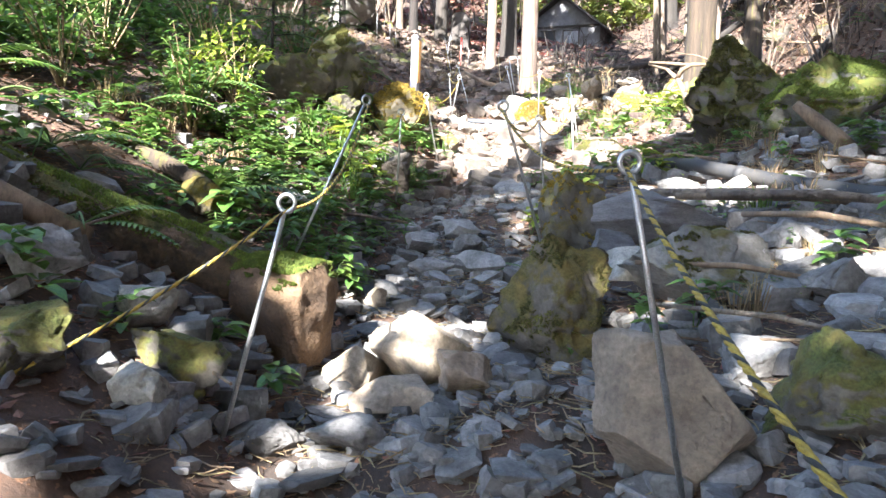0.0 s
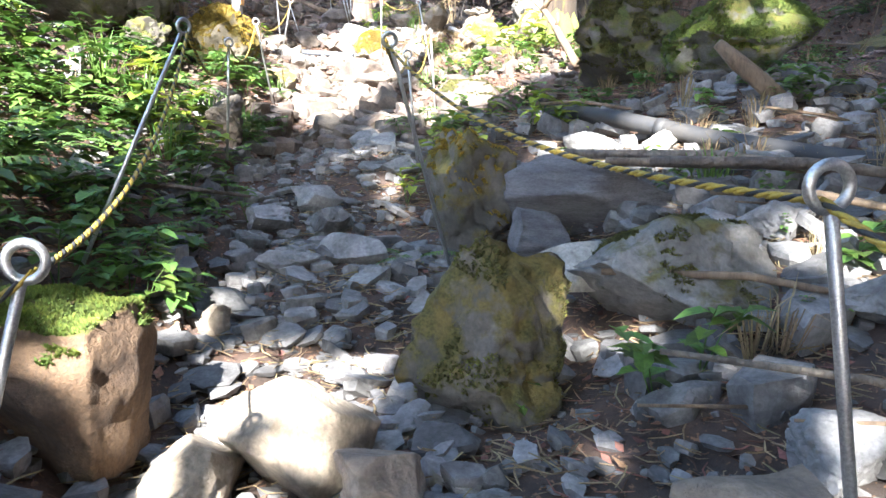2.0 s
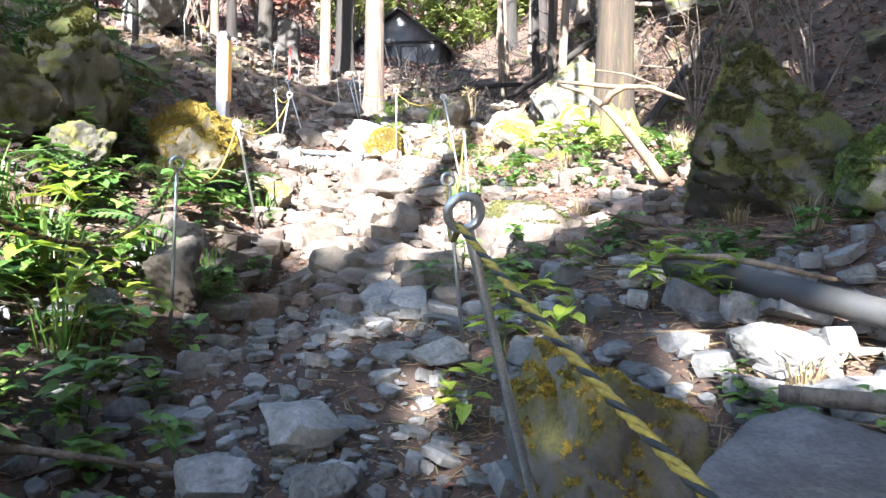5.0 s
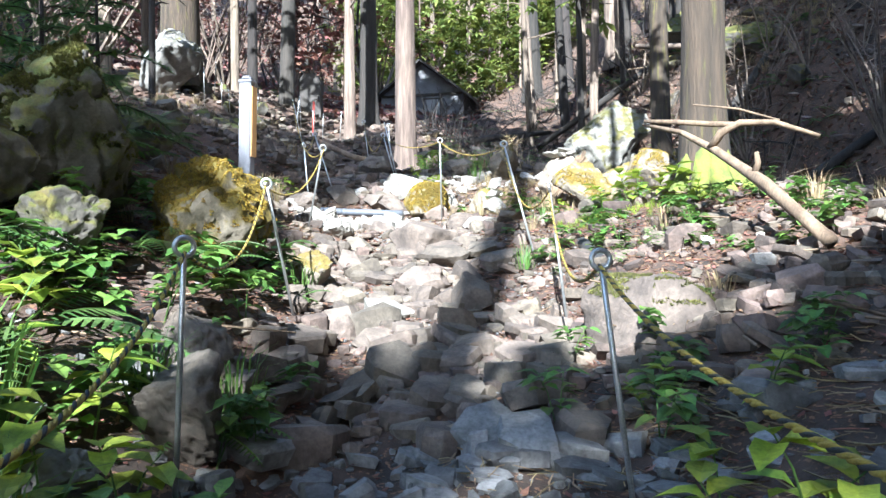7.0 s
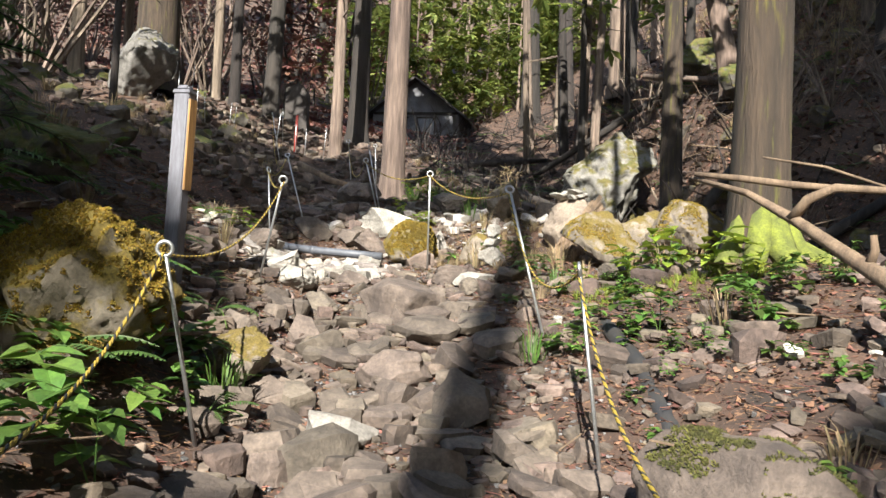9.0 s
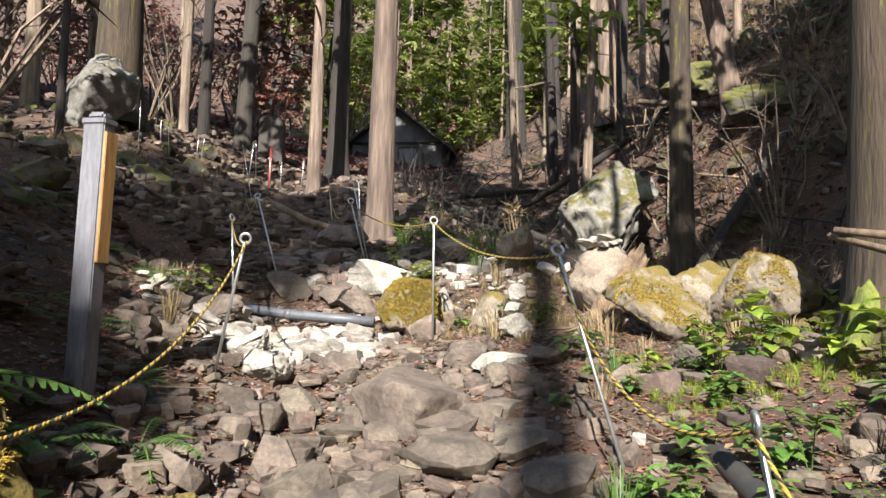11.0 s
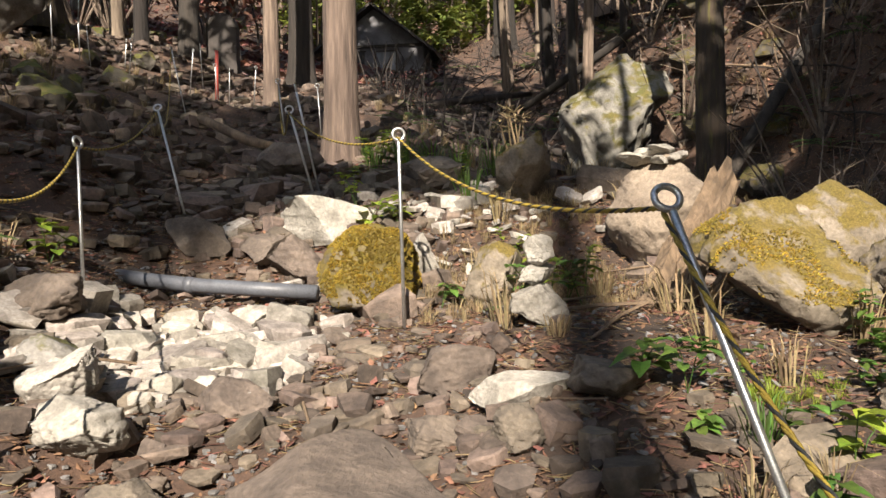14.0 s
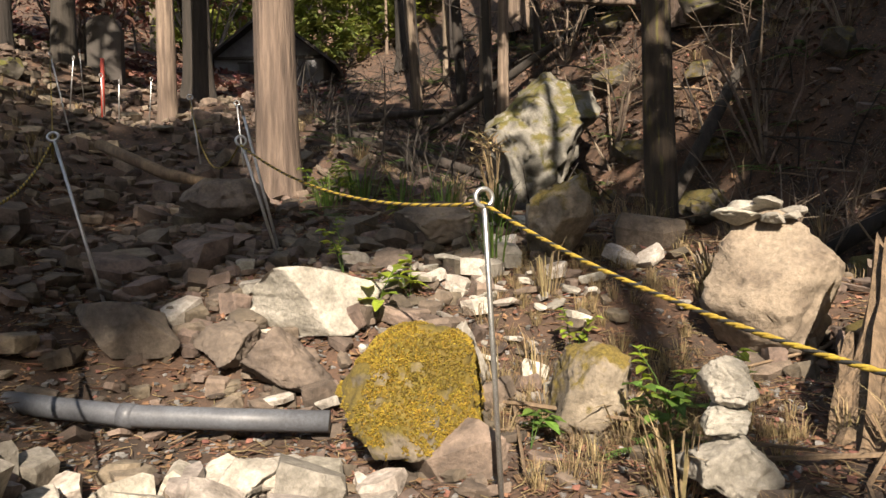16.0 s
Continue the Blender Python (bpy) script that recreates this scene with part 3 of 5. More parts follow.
rope_post(G, (0.99, 9.58, 2.52), (1, -0.2, 0))
rope_post(E, (0.80, 11.3, 3.02))
rope_post(D, (-0.225, 13.78, 3.34))
rope_post(J, (-1.12, 15.95, 3.95))
rope_post((-1.42, 16.5, 5.05), (-1.16, 16.3, 4.0), (1, 0.1, 0))
rope_post((-2.05, 20.4, 5.75), (-1.95, 20.2, 4.8))
rope_post(J2, (-2.35, 19.8, 4.85))
rope_post(F2, (-3.9, 20.4, 5.2), (1, 0, 0))
_r = rnd(5)
for k in range(11):
    x = -7.6 + 0.38 * k + _r.uniform(-0.1, 0.1)
    y = 23.5 + _r.uniform(-0.9, 1.4)
    z = ground(x, y)
    rope_post((x + _r.uniform(-0.1, 0.1), y, z + _r.uniform(0.7, 0.95)), (x, y, z), (1, _r.uniform(-1, 1), 0))


def eyed(p):
    return (p[0], p[1], p[2] - 0.055)


for a, b, sag in ((L0, L1, 0.08), (L1, L2, 0.16), (L2, H, 0.2), (H, A, 0.22), (A, C, 0.2), (C, B, 0.1), (B, F, 0.12), (F, F2, 0.5), (R0, R1, 0.10), (R1, R2, 0.12), (R2, R3, 0.12), (R3, G, 0.25), (G, E, 0.3), (E, D, 0.12), (D, J, 0.12), (J, J2, 0.4)):
    rope(eyed(a), eyed(b), sag)


# ---- trees ----
def spray(r, p, size):
    """One flat spray of foliage: four small blades in a fan."""
    a, el = r.uniform(0, 6.28), r.uniform(-0.7, 0.4)
    d = Vector((math.cos(a) * math.cos(el), math.sin(a) * math.cos(el), math.sin(el)))
    s = d.cross(Vector((r.gauss(0, 0.4), r.gauss(0, 0.4), 1))).normalized()
    v, f = [], []
    for k, ang in enumerate((-0.7, -0.1, 0.55)):
        w = (d * math.cos(ang) + s * math.sin(ang)) * size * r.uniform(0.6, 1.1)
        n = (s * math.cos(ang) - d * math.sin(ang)) * size * 0.16
        i = len(v)
        v += [p, p + w * 0.55 + n, p + w - Vector((0, 0, size * 0.15)), p + w * 0.55 - n]
        f += [(i, i + 1, i + 2, i + 3)]
    return v, f


def crown_shape(r, centre, spread, bottom, top, count, size, gap=True, clumps=26):
    v, f = [], []
    hubs = []
    for _ in range(clumps):
        s = r.random()
        a, rad = r.uniform(0, 6.28), spread * (1.05 - 0.8 * s) * math.sqrt(r.uniform(0.15, 1))
        hubs.append((Vector((centre[0] + math.cos(a) * rad, centre[1] + math.sin(a) * rad, bottom + (top - bottom) * s)), spread * r.uniform(0.14, 0.34)))
    for _ in range(count):
        h, rad = hubs[r.randrange(len(hubs))]
        p = h + Vector((r.gauss(0, rad), r.gauss(0, rad), r.gauss(0, rad * 0.55)))
        # leave out sprays whose shadow would land on a wanted sun spot
        if gap and blocks_sun_spot(p):
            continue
        vv, ff = spray(r, p, size * r.uniform(0.6, 1.3))
        b = len(v)
        v += vv
        f += [tuple(i + b for i in q) for q in ff]
    return to_tris(v, f) if v else None


def tree(x, y, r0, height, label, seed, mat=None, lean=(0, 0), crown=(0.5, 1.0), spread=2.6, count=800, size=0.65, flare=0.5, roots=5, bend=0.0, leafmat=None, limbs=6, gap=True, name="tree", z=None, group="forest trees", sides=14):
    r = rnd(seed)
    z0 = (ground(x, y) if z is None else z) - 0.12
    th = empty(name, (x, y, z0))
    ph = r.uniform(0, 6.28)
    levels = [0, 0.06, 0.14, 0.25, 0.4, 0.6, 0.9, 1.3, 2, 3, 4.5, 6.5, 9, 12, 16]
    levels = [h for h in levels if h < height] + [height]
    verts, faces = [], []
    axis = lambda h: Vector((lean[0] * h + bend * math.sin(h * 0.7 + ph) * min(h, 1.5), lean[1] * h + 0.6 * bend * math.cos(h * 0.5 + ph) * min(h, 1.5), h))
    for h in levels:
        for k in range(sides):
            a = 6.283 * k / sides
            rr = r0 * (1 - 0.75 * h / height)
            rr *= 1 + flare * math.exp(-h / (1.3 * r0)) * (0.65 + 0.5 * math.cos(roots * a + ph)) + 0.06 * noise.noise((math.cos(a) * 1.6, math.sin(a) * 1.6, h * 0.8 + seed))
            verts.append(axis(h) + Vector((math.cos(a) * rr, math.sin(a) * rr, 0)))
    n = len(levels)
    for i in range(n - 1):
        for k in range(sides):
            k2 = (k + 1) % sides
            faces.append((i * sides + k, i * sides + k2, (i + 1) * sides + k2, (i + 1) * sides + k))
    part("trunk", to_tris(verts, faces), mat or M_BARK, th, smooth=True)
    ls = []
    for _ in range(limbs):
        h = height * r.uniform(0.2, 0.85)
        a, L = r.uniform(0, 6.28), r.uniform(0.4, 1.7)
        p = axis(h)
        d = Vector((math.cos(a), math.sin(a), r.uniform(-0.1, 0.5)))
        ls.append(tube([p, p + d * L * 0.5 + Vector((0, 0, 0.05)), p + d * L + Vector((0, 0, r.uniform(-0.2, 0.25)))], [0.03 + r0 * 0.06, 0.02, 0.006], 5))
    for s in ls:
        part("limb", s, mat or M_BARK, th)
    if count:
        top = axis(height)
        c = crown_shape(r, (x + top.x * 0.8, y + top.y * 0.8), spread, z0 + height * crown[0], z0 + height * crown[1], count, size, gap)
        if c:
            c = (c[0] - np.array((x, y, z0)), c[1])
            part("crown", c, leafmat or M_NEEDLE, th)
    return tagged(th, label, "tree", group)


# the trees that stand by the path
tree(-1.42, 18.75, 0.21, 19, "tall cedar trunk with peeling bark beside the path", 1, flare=0.55, spread=2.8, count=900, size=0.6)
_t = tree(2.44, 12.05, 0.215, 19, "cedar trunk with bright moss round its root", 2, mat=M_BARK_MOSS, flare=0.8, spread=2.8, count=800)
for a, L in ((-70, 0.55), (-25, 0.75), (-110, 0.5), (-150, 0.5), (20, 0.5)):
    c, s = math.cos(radians(a)), math.sin(radians(a))
    part("mossy_root", tube([(c * 0.1, s * 0.1, 0.5), (c * 0.24, s * 0.24, 0.22), (c * L * 0.7, s * L * 0.7, 0.1), (c * L, s * L, -0.02)], [0.12, 0.11, 0.075, 0.03], 10, True, 0.4), M_MOSS_LIT, _t, "root under bright green moss", smooth=True)
tree(-3.95, 25.0, 0.17, 18, "slim pale cedar trunk in the wood", 3, flare=0.3)
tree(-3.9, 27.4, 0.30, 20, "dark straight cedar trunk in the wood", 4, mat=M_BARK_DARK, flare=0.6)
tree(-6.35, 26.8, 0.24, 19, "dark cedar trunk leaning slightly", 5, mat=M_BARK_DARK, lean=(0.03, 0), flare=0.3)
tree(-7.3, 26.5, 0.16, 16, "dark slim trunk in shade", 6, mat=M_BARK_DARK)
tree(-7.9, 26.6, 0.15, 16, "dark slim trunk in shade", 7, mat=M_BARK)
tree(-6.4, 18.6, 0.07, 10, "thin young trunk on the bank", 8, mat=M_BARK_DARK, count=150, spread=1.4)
tree(-8.6, 24.4, 0.55, 18, "thick mossy trunk behind a white boulder", 9, mat=M_BARK_MOSS, flare=0.5)
tree(4.1, 22.5, 0.27, 18, "mossy trunk at the edge of the gully", 10, mat=M_BARK_MOSS, flare=0.4, lean=(-0.02, 0))
tree(4.7, 34.5, 0.45, 22, "cedar trunk leaning on the slope", 11, lean=(-0.055, 0), flare=0.5)
tree(6.6, 26.8, 0.3, 16, "trunk leaning out from the hillside", 12, mat=M_BARK, lean=(-0.22, 0), flare=0.5)
# these two get their shade from the darker bark colour
tree(1.45, 40.0, 0.45, 20, "trunk before the far wood, shade in its dark colour", 13, mat=M_BARK_DARK, lean=(-0.03, 0))
tree(2.9, 37.5, 0.3, 20, "trunk before the far wood, shade in its dark colour", 14, mat=M_BARK_DARK, lean=(-0.04, 0))
tree(4.6, 46, 0.3, 20, "pale trunk in the far wood", 15, mat=M_BARK)
tree(-5.2, 33, 0.09, 7, "small bare maple with crooked limbs", 16, mat=M_BARK_DARK, bend=0.2, count=160, spread=2.4, size=0.3, crown=(0.35, 1.0), leafmat=M_REDLEAF, limbs=12)

# slim trunks standing close together on the slope beyond the gully
_r = rnd(78)
for i in range(15):
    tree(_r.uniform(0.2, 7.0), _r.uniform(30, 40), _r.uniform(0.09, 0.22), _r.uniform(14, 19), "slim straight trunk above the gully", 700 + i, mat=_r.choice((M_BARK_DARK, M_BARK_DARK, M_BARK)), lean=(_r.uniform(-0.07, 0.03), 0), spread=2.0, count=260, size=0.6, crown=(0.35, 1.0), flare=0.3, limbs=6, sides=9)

# the far wood, up the valley and on both slopes
_r = rnd(77)
for i in range(62):
    y = _r.uniform(36, 80)
    x = _r.uniform(-26, 24) * (0.6 + y / 110)
    if -7 < x < 1.5 and y < 47:
        continue
    tree(x, y, _r.uniform(0.14, 0.3), _r.uniform(15, 22), "straight cedar trunk in the far wood", 100 + i, mat=_r.choice((M_BARK, M_BARK, M_BARK_DARK)), spread=_r.uniform(1.8, 2.8), count=420, size=0.75, crown=(_r.uniform(0.3, 0.5), 1.0), flare=0.3, limbs=5, sides=9)
for i in range(74):
    y = _r.uniform(44, 70)
    x = _r.uniform(-10, 16)
    tree(x, y, 0.08, _r.uniform(6, 13), "young green conifer in the far wood", 200 + i, spread=_r.uniform(1.2, 2.0), count=300, size=0.5, crown=(0.1, 1.0), limbs=3, sides=7, gap=False, group="young conifers")
for i in range(22):
    y = _r.uniform(30, 62)
    x = _r.uniform(-24, -4) * (0.5 + y / 90)
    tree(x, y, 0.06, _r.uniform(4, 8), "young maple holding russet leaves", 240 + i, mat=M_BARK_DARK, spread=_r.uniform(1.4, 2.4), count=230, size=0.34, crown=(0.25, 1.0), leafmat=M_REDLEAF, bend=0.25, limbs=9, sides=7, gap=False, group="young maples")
# side slopes
for i in range(40):
    side = _r.choice((-1, 1))
    y = _r.uniform(4, 36)
    x = side * _r.uniform(9.5, 24) - 2
    tree(x, y, _r.uniform(0.12, 0.28), _r.uniform(14, 19), "cedar trunk on the slope, its crown added to cast shade", 300 + i, mat=_r.choice((M_BARK, M_BARK_DARK)), spread=2.6, count=850, size=0.75, crown=(0.4, 1.0), flare=0.3, limbs=4, sides=9)
# unseen trees behind the walker, added to shade the lower path
# this one is placed by the trunk shadow that runs along the path
tree(-0.80, -7.0, 0.34, 26, "unseen cedar behind the walker, casting shade", 400, spread=4.0, count=1200, size=0.7, crown=(0.25, 1.0), limbs=3)
# slope trees set out of view to keep sun off the right hillside
for i in range(13):
    tree(_r.uniform(7.5, 13), _r.uniform(-1, 12), _r.uniform(0.15, 0.22), _r.uniform(20, 25), "cedar trunk on the slope, its crown added to cast shade", 350 + i, spread=3.2, count=1300, size=0.75, crown=(0.3, 1.0), limbs=3, sides=8)
# two wide, dense crowns out of view that fill holes in the shade
tree(3.0, -8.0, 0.2, 28, "unseen tall cedar behind the walker, added for shade", 398, spread=3.8, count=3200, size=0.75, crown=(0.22, 1.0), limbs=3)
tree(-3.3, -3.5, 0.16, 24, "unseen tall cedar behind the walker, added for shade", 397, spread=4.2, count=2600, size=0.7, crown=(0.18, 1.0), limbs=3)
# unseen row of tall crowns, added to block sun over the gully
for i in range(9):
    tree(4.6 + 0.55 * i, (-2.6, 0.4, -1.2)[i % 3], 0.17, _r.uniform(25, 30), "unseen tall cedar on the slope, added for shade", 380 + i, spread=2.8, count=1050, size=0.75, crown=(0.35, 1.0), limbs=3, sides=8)
# scattered shade trees out of view, kept off the sunlit lane
for i in range(32):
    y = _r.uniform(-26, -2.5)
    x = _r.uniform(-12, 14)
    lane = x - (0.35 + 0.07 * (y - 9.5))
    if -2.3 < lane < 3.05:
        continue
    tree(x, y, _r.uniform(0.13, 0.19), _r.uniform(23, 30), "unseen cedar behind the walker, casting shade", 401 + i, spread=_r.uniform(3.2, 4.2), count=1250, size=0.7, crown=(0.3, 1.0), limbs=3, sides=8)


# ---- boulders ----
_k = boulder(1.59, 4.22, 0.60, 0.55, 0.74, M_DARK_ROCK, "dark boulder half covered with olive moss", 11, yaw=20, rough=0.08)
moss_coat(_k, M_MOSS_OLIVE, 2600, 1, 0.014, 0.05)
slab_rock(2.2, 2.9, 0.60, 0.36, 0.52, M_TAN, "pale buff limestone boulder beside a steel pin", 12, yaw=-12, z=1.24, sink=0.0, ledges=0.08, tilt=(12, 0))
boulder(2.70, 2.92, 0.42, 0.42, 0.36, M_MOSSY, "brown mossy boulder among loose rubble", 13, rough=0.08)
slab_rock(1.08, 3.72, 0.46, 0.46, 0.36, M_TAN, "broad buff ledge of rock in the path", 14, yaw=22, tilt=(10, 6))
slab_rock(1.36, 3.50, 0.30, 0.26, 0.22, M_TAN, "pale stone block in the path", 15, yaw=-20, tilt=(8, 0))
slab_rock(0.80, 3.60, 0.28, 0.40, 0.24, M_TAN, "pale stone slab in the path", 151, yaw=14, tilt=(6, -8))
slab_rock(0.92, 4.08, 0.32, 0.2, 0.16, M_TAN, "flat buff stone above the ledge", 152, yaw=-8)
slab_rock(0.84, 3.86, 0.22, 0.16, 0.16, M_STONE_ONE, "grey flat stone above the ledge", 153, yaw=30)
slab_rock(1.13, 3.3, 0.36, 0.26, 0.14, M_TAN, "buff slab at the foot of the ledge", 154, yaw=8, tilt=(6, 4))
boulder(0.09, 2.98, 0.26, 0.22, 0.20, M_PALE, "white rounded stone on the bank", 16)
boulder(0.46, 2.52, 0.24, 0.2, 0.17, M_PALE, "white rounded stone on the bank", 17)
boulder(0.15, 2.35, 0.36, 0.3, 0.24, M_MOSSY, "low stone under thick green moss", 181, rough=0.08)
boulder(-0.2, 2.75, 0.34, 0.3, 0.26, M_STONE_ONE, "blue-grey rounded stone on the bank", 182)
boulder(-0.45, 2.45, 0.5, 0.4, 0.3, M_MOSSY, "low stone under thick green moss", 183, rough=0.08)
boulder(0.45, 2.80, 0.40, 0.34, 0.28, M_MOSSY, "low stone under thick green moss", 18, rough=0.08)
_k = slab_rock(0.36, 3.66, 0.40, 0.36, 0.48, M_PEAT, "block of root peat with moss on top", 19, z=1.36, sink=0.0, rough=0.05, ledges=0.05, cuts=1)
moss_coat(_k, M_MOSS_FRESH, 2600, 2, 0.018, -0.5, 0.45)
boulder(-0.60, 4.35, 0.36, 0.3, 0.28, M_GOLD_FULL, "stone under yellow moss among loose rubble", 20)
boulder(1.06, 2.9, 0.3, 0.24, 0.16, M_STONE_ONE, "grey flat stone among loose rubble", 21, strata=0.05)
boulder(0.81, 2.8, 0.24, 0.2, 0.16, M_STONE_ONE, "grey stone among loose rubble", 22)
_k = boulder(2.32, 4.45, 0.80, 0.62, 0.48, M_BOULDER, "blue-grey boulder with a moss patch", 23, yaw=15, sink=0.3, cuts=12)
moss_coat(_k, M_MOSS_OLIVE, 1800, 3, 0.014, 0.12, 0.4)
boulder(2.52, 3.42, 0.28, 0.24, 0.18, M_STONE_ONE, "grey angular stone among loose rubble", 24)
boulder(2.9, 4.05, 0.34, 0.28, 0.2, M_STONE_ONE, "grey angular stone among loose rubble", 25)
boulder(2.80, 4.75, 0.34, 0.26, 0.16, M_STONE_ONE, "flat grey stone among loose rubble", 26)
slab_rock(1.97, 4.56, 0.32, 0.22, 0.18, M_PALE, "pale rounded stone among rubble", 27, z=1.77, sink=0.0, yaw=-10, ledges=0.05)
_k = boulder(2.85, 8.3, 1.5, 1.25, 1.2, M_MOSSY, "great mossy boulder above the path", 28, yaw=20, rough=0.055, detail=6, sink=0.22, cuts=17)
moss_coat(_k, M_MOSS_OLIVE, 12000, 5, 0.024, -0.05, -0.2)
_k = boulder(3.45, 7.45, 1.25, 0.95, 0.66, M_GREEN, "boulder wrapped in bright green moss", 29, rough=0.07, sink=0.12)
moss_coat(_k, M_MOSS_FRESH, 13000, 6, 0.02, -0.2, -0.1)
slab_rock(2.06, 5.48, 0.80, 0.52, 0.44, M_SLAB, "layered grey limestone slab beside the path", 30, yaw=16, z=1.84, sink=0.0, ledges=0.26, rough=0.03, tilt=(4, 7), cuts=4)
_k = boulder(1.50, 5.72, 0.60, 0.6, 0.76, M_DARK_ROCK, "leaning boulder with golden moss", 31, yaw=-15, rough=0.06)
moss_coat(_k, M_MOSS_GOLD, 5200, 4, 0.013, -0.3, 0.5)
slab_rock(1.86, 5.14, 0.44, 0.34, 0.32, M_SLAB, "rough speckled stone block", 32, rough=0.06, yaw=12, sink=0.25, cuts=4)
_k = slab_rock(1.50, 9.02, 0.86, 0.9, 0.52, M_ROCK_BROWN, "broad brown boulder with moss on its crown", 33, z=2.24, sink=0.0, yaw=12, ledges=0.1, tilt=(4, 3))
moss_coat(_k, M_MOSS_OLIVE, 3000, 7, 0.016, 0.0, 0.5)
boulder(-0.50, 5.42, 0.36, 0.28, 0.26, M_PALE, "pale grey stone among leaves", 34, yaw=25)
boulder(-1.95, 9.25, 0.6, 0.55, 0.5, M_MOSSY, "mossy rock on the bank", 35, rough=0.08)
boulder(-2.85, 11.6, 0.7, 0.6, 0.55, M_MOSSY, "mossy rock on the bank", 36, rough=0.08)
boulder(-2.2, 8.1, 0.9, 0.7, 0.6, M_MOSSY, "dark rock outcrop in the bank", 37, rough=0.06, strata=0.06)
boulder(-1.55, 8.35, 0.42, 0.4, 0.42, M_MOSSY, "mossy outcrop in the bank", 371, rough=0.08)
_k = boulder(-1.9, 8.95, 0.85, 0.9, 1.25, M_MOSSY, "dark mossy outcrop standing out of the bank", 372, rough=0.06, sink=0.12, detail=6, cuts=16)
moss_coat(_k, M_MOSS_OLIVE, 7000, 12, 0.022, 0.0, -0.1)
boulder(-0.52, 7.45, 0.36, 0.32, 0.42, M_ROCK_BROWN, "brown weathered stone among herbs", 373, rough=0.06, sink=0.1)
boulder(-0.72, 8.0, 0.44, 0.36, 0.36, M_ROCK_BROWN, "brown cracked stone at the edge of the path", 38, rough=0.06)
boulder(-0.69, 7.0, 0.28, 0.24, 0.22, M_BOULDER, "small mossy stone among loose rubble", 39)
boulder(0.23, 6.1, 0.3, 0.24, 0.22, M_STONE_ONE, "grey angular stone in the path", 40)
boulder(0.62, 6.12, 0.26, 0.22, 0.22, M_STONE_ONE, "grey angular stone in the path", 41)
boulder(0.96, 7.1, 0.36, 0.26, 0.18, M_STONE_ONE, "flat grey stone in the path", 42)
slab_rock(0.45, 6.5, 0.38, 0.28, 0.18, M_STONE_ONE, "grey slab in the path", 43, yaw=16, ledges=0.07)
slab_rock(0.84, 5.68, 0.42, 0.28, 0.17, M_STONE_ONE, "grey slab in the path", 44, yaw=3, ledges=0.07)
boulder(0.57, 5.4, 0.32, 0.24, 0.16, M_STONE_ONE, "grey stone in the path", 45)
slab_rock(0.38, 4.94, 0.38, 0.22, 0.12, M_STONE_ONE, "long flat grey stone", 46, yaw=-23, ledges=0.07)
slab_rock(0.44, 4.66, 0.16, 0.12, 0.16, M_TAN, "small yellow stone block", 47, yaw=14, ledges=0.07)
boulder(2.22, 6.42, 0.32, 0.24, 0.2, M_STONE_ONE, "grey stone among rubble", 49)
boulder(2.62, 6.26, 0.22, 0.2, 0.2, M_PALE, "white stone by the black pipe", 50)
_k = boulder(-1.22, 9.35, 0.66, 0.6, 0.76, M_GOLD_FULL, "tall rock clad in golden moss", 51, sink=0.1, rough=0.09)
moss_coat(_k, M_MOSS_GOLD, 12000, 8, 0.013, -0.35, 0.1)
slab_rock(-0.09, 10.85, 0.5, 0.34, 0.22, M_ROCK_BROWN, "brown stone step in the path", 52, yaw=-1, ledges=0.07)
slab_rock(-0.2, 9.8, 0.36, 0.3, 0.18, M_PALE, "white stone block in the path", 53, yaw=-14, ledges=0.07)
slab_rock(0.33, 10.4, 0.36, 0.36, 0.28, M_ROCK_BROWN, "blue-grey stone in the path", 54, yaw=23, ledges=0.07)
boulder(-0.89, 10.35, 0.4, 0.36, 0.34, M_GOLD, "brown stone with moss at the edge of the path", 55)
slab_rock(0.05, 11.45, 0.52, 0.34, 0.18, M_ROCK_BROWN, "flat stone step in the path", 57, yaw=-16, ledges=0.07)
slab_rock(-0.22, 12.15, 0.86, 0.66, 0.44, M_ROCK_BROWN, "large brown-grey boulder set in the path", 58, sink=0.33, ledges=0.06, cuts=10, yaw=8, tilt=(10, 0))
_k = boulder(-0.46, 14.2, 0.58, 0.55, 0.58, M_GOLD_FULL, "round boulder covered with golden moss", 59, rough=0.04, sink=0.2, cuts=5)
moss_coat(_k, M_MOSS_GOLD, 14000, 9, 0.011, -0.35, 0.1)
slab_rock(-1.75, 15.05, 0.5, 0.25, 0.24, M_ROCK_BROWN, "squared stone step across the path", 591, yaw=-8, ledges=0.07)
boulder(-1.3, 15.0, 0.3, 0.25, 0.22, M_ROCK_BROWN, "brown stone beside the step", 592)
slab_rock(-0.85, 15.2, 0.64, 0.42, 0.32, M_PALE, "white slab above the path", 60, yaw=-5, ledges=0.07)
boulder(0.50, 15.6, 0.42, 0.40, 0.62, M_GOLD, "standing rock with a mossy cap", 61)
_tan = boulder(1.28, 14.8, 0.64, 0.55, 0.74, M_TAN, "big tan rock with a flaked white top", 62, strata=0.05, sink=0.05)
boulder(2.05, 14.4, 1.1, 0.75, 0.66, M_GOLD, "long mossy rock on the ridge", 63, sink=0.05, cuts=9)
_k = boulder(1.46, 13.3, 0.74, 0.6, 0.62, M_GOLD, "round rock with golden moss", 64, cuts=8)
moss_coat(_k, M_MOSS_GOLD, 2600, 10, 0.014, 0.0, 0.2)
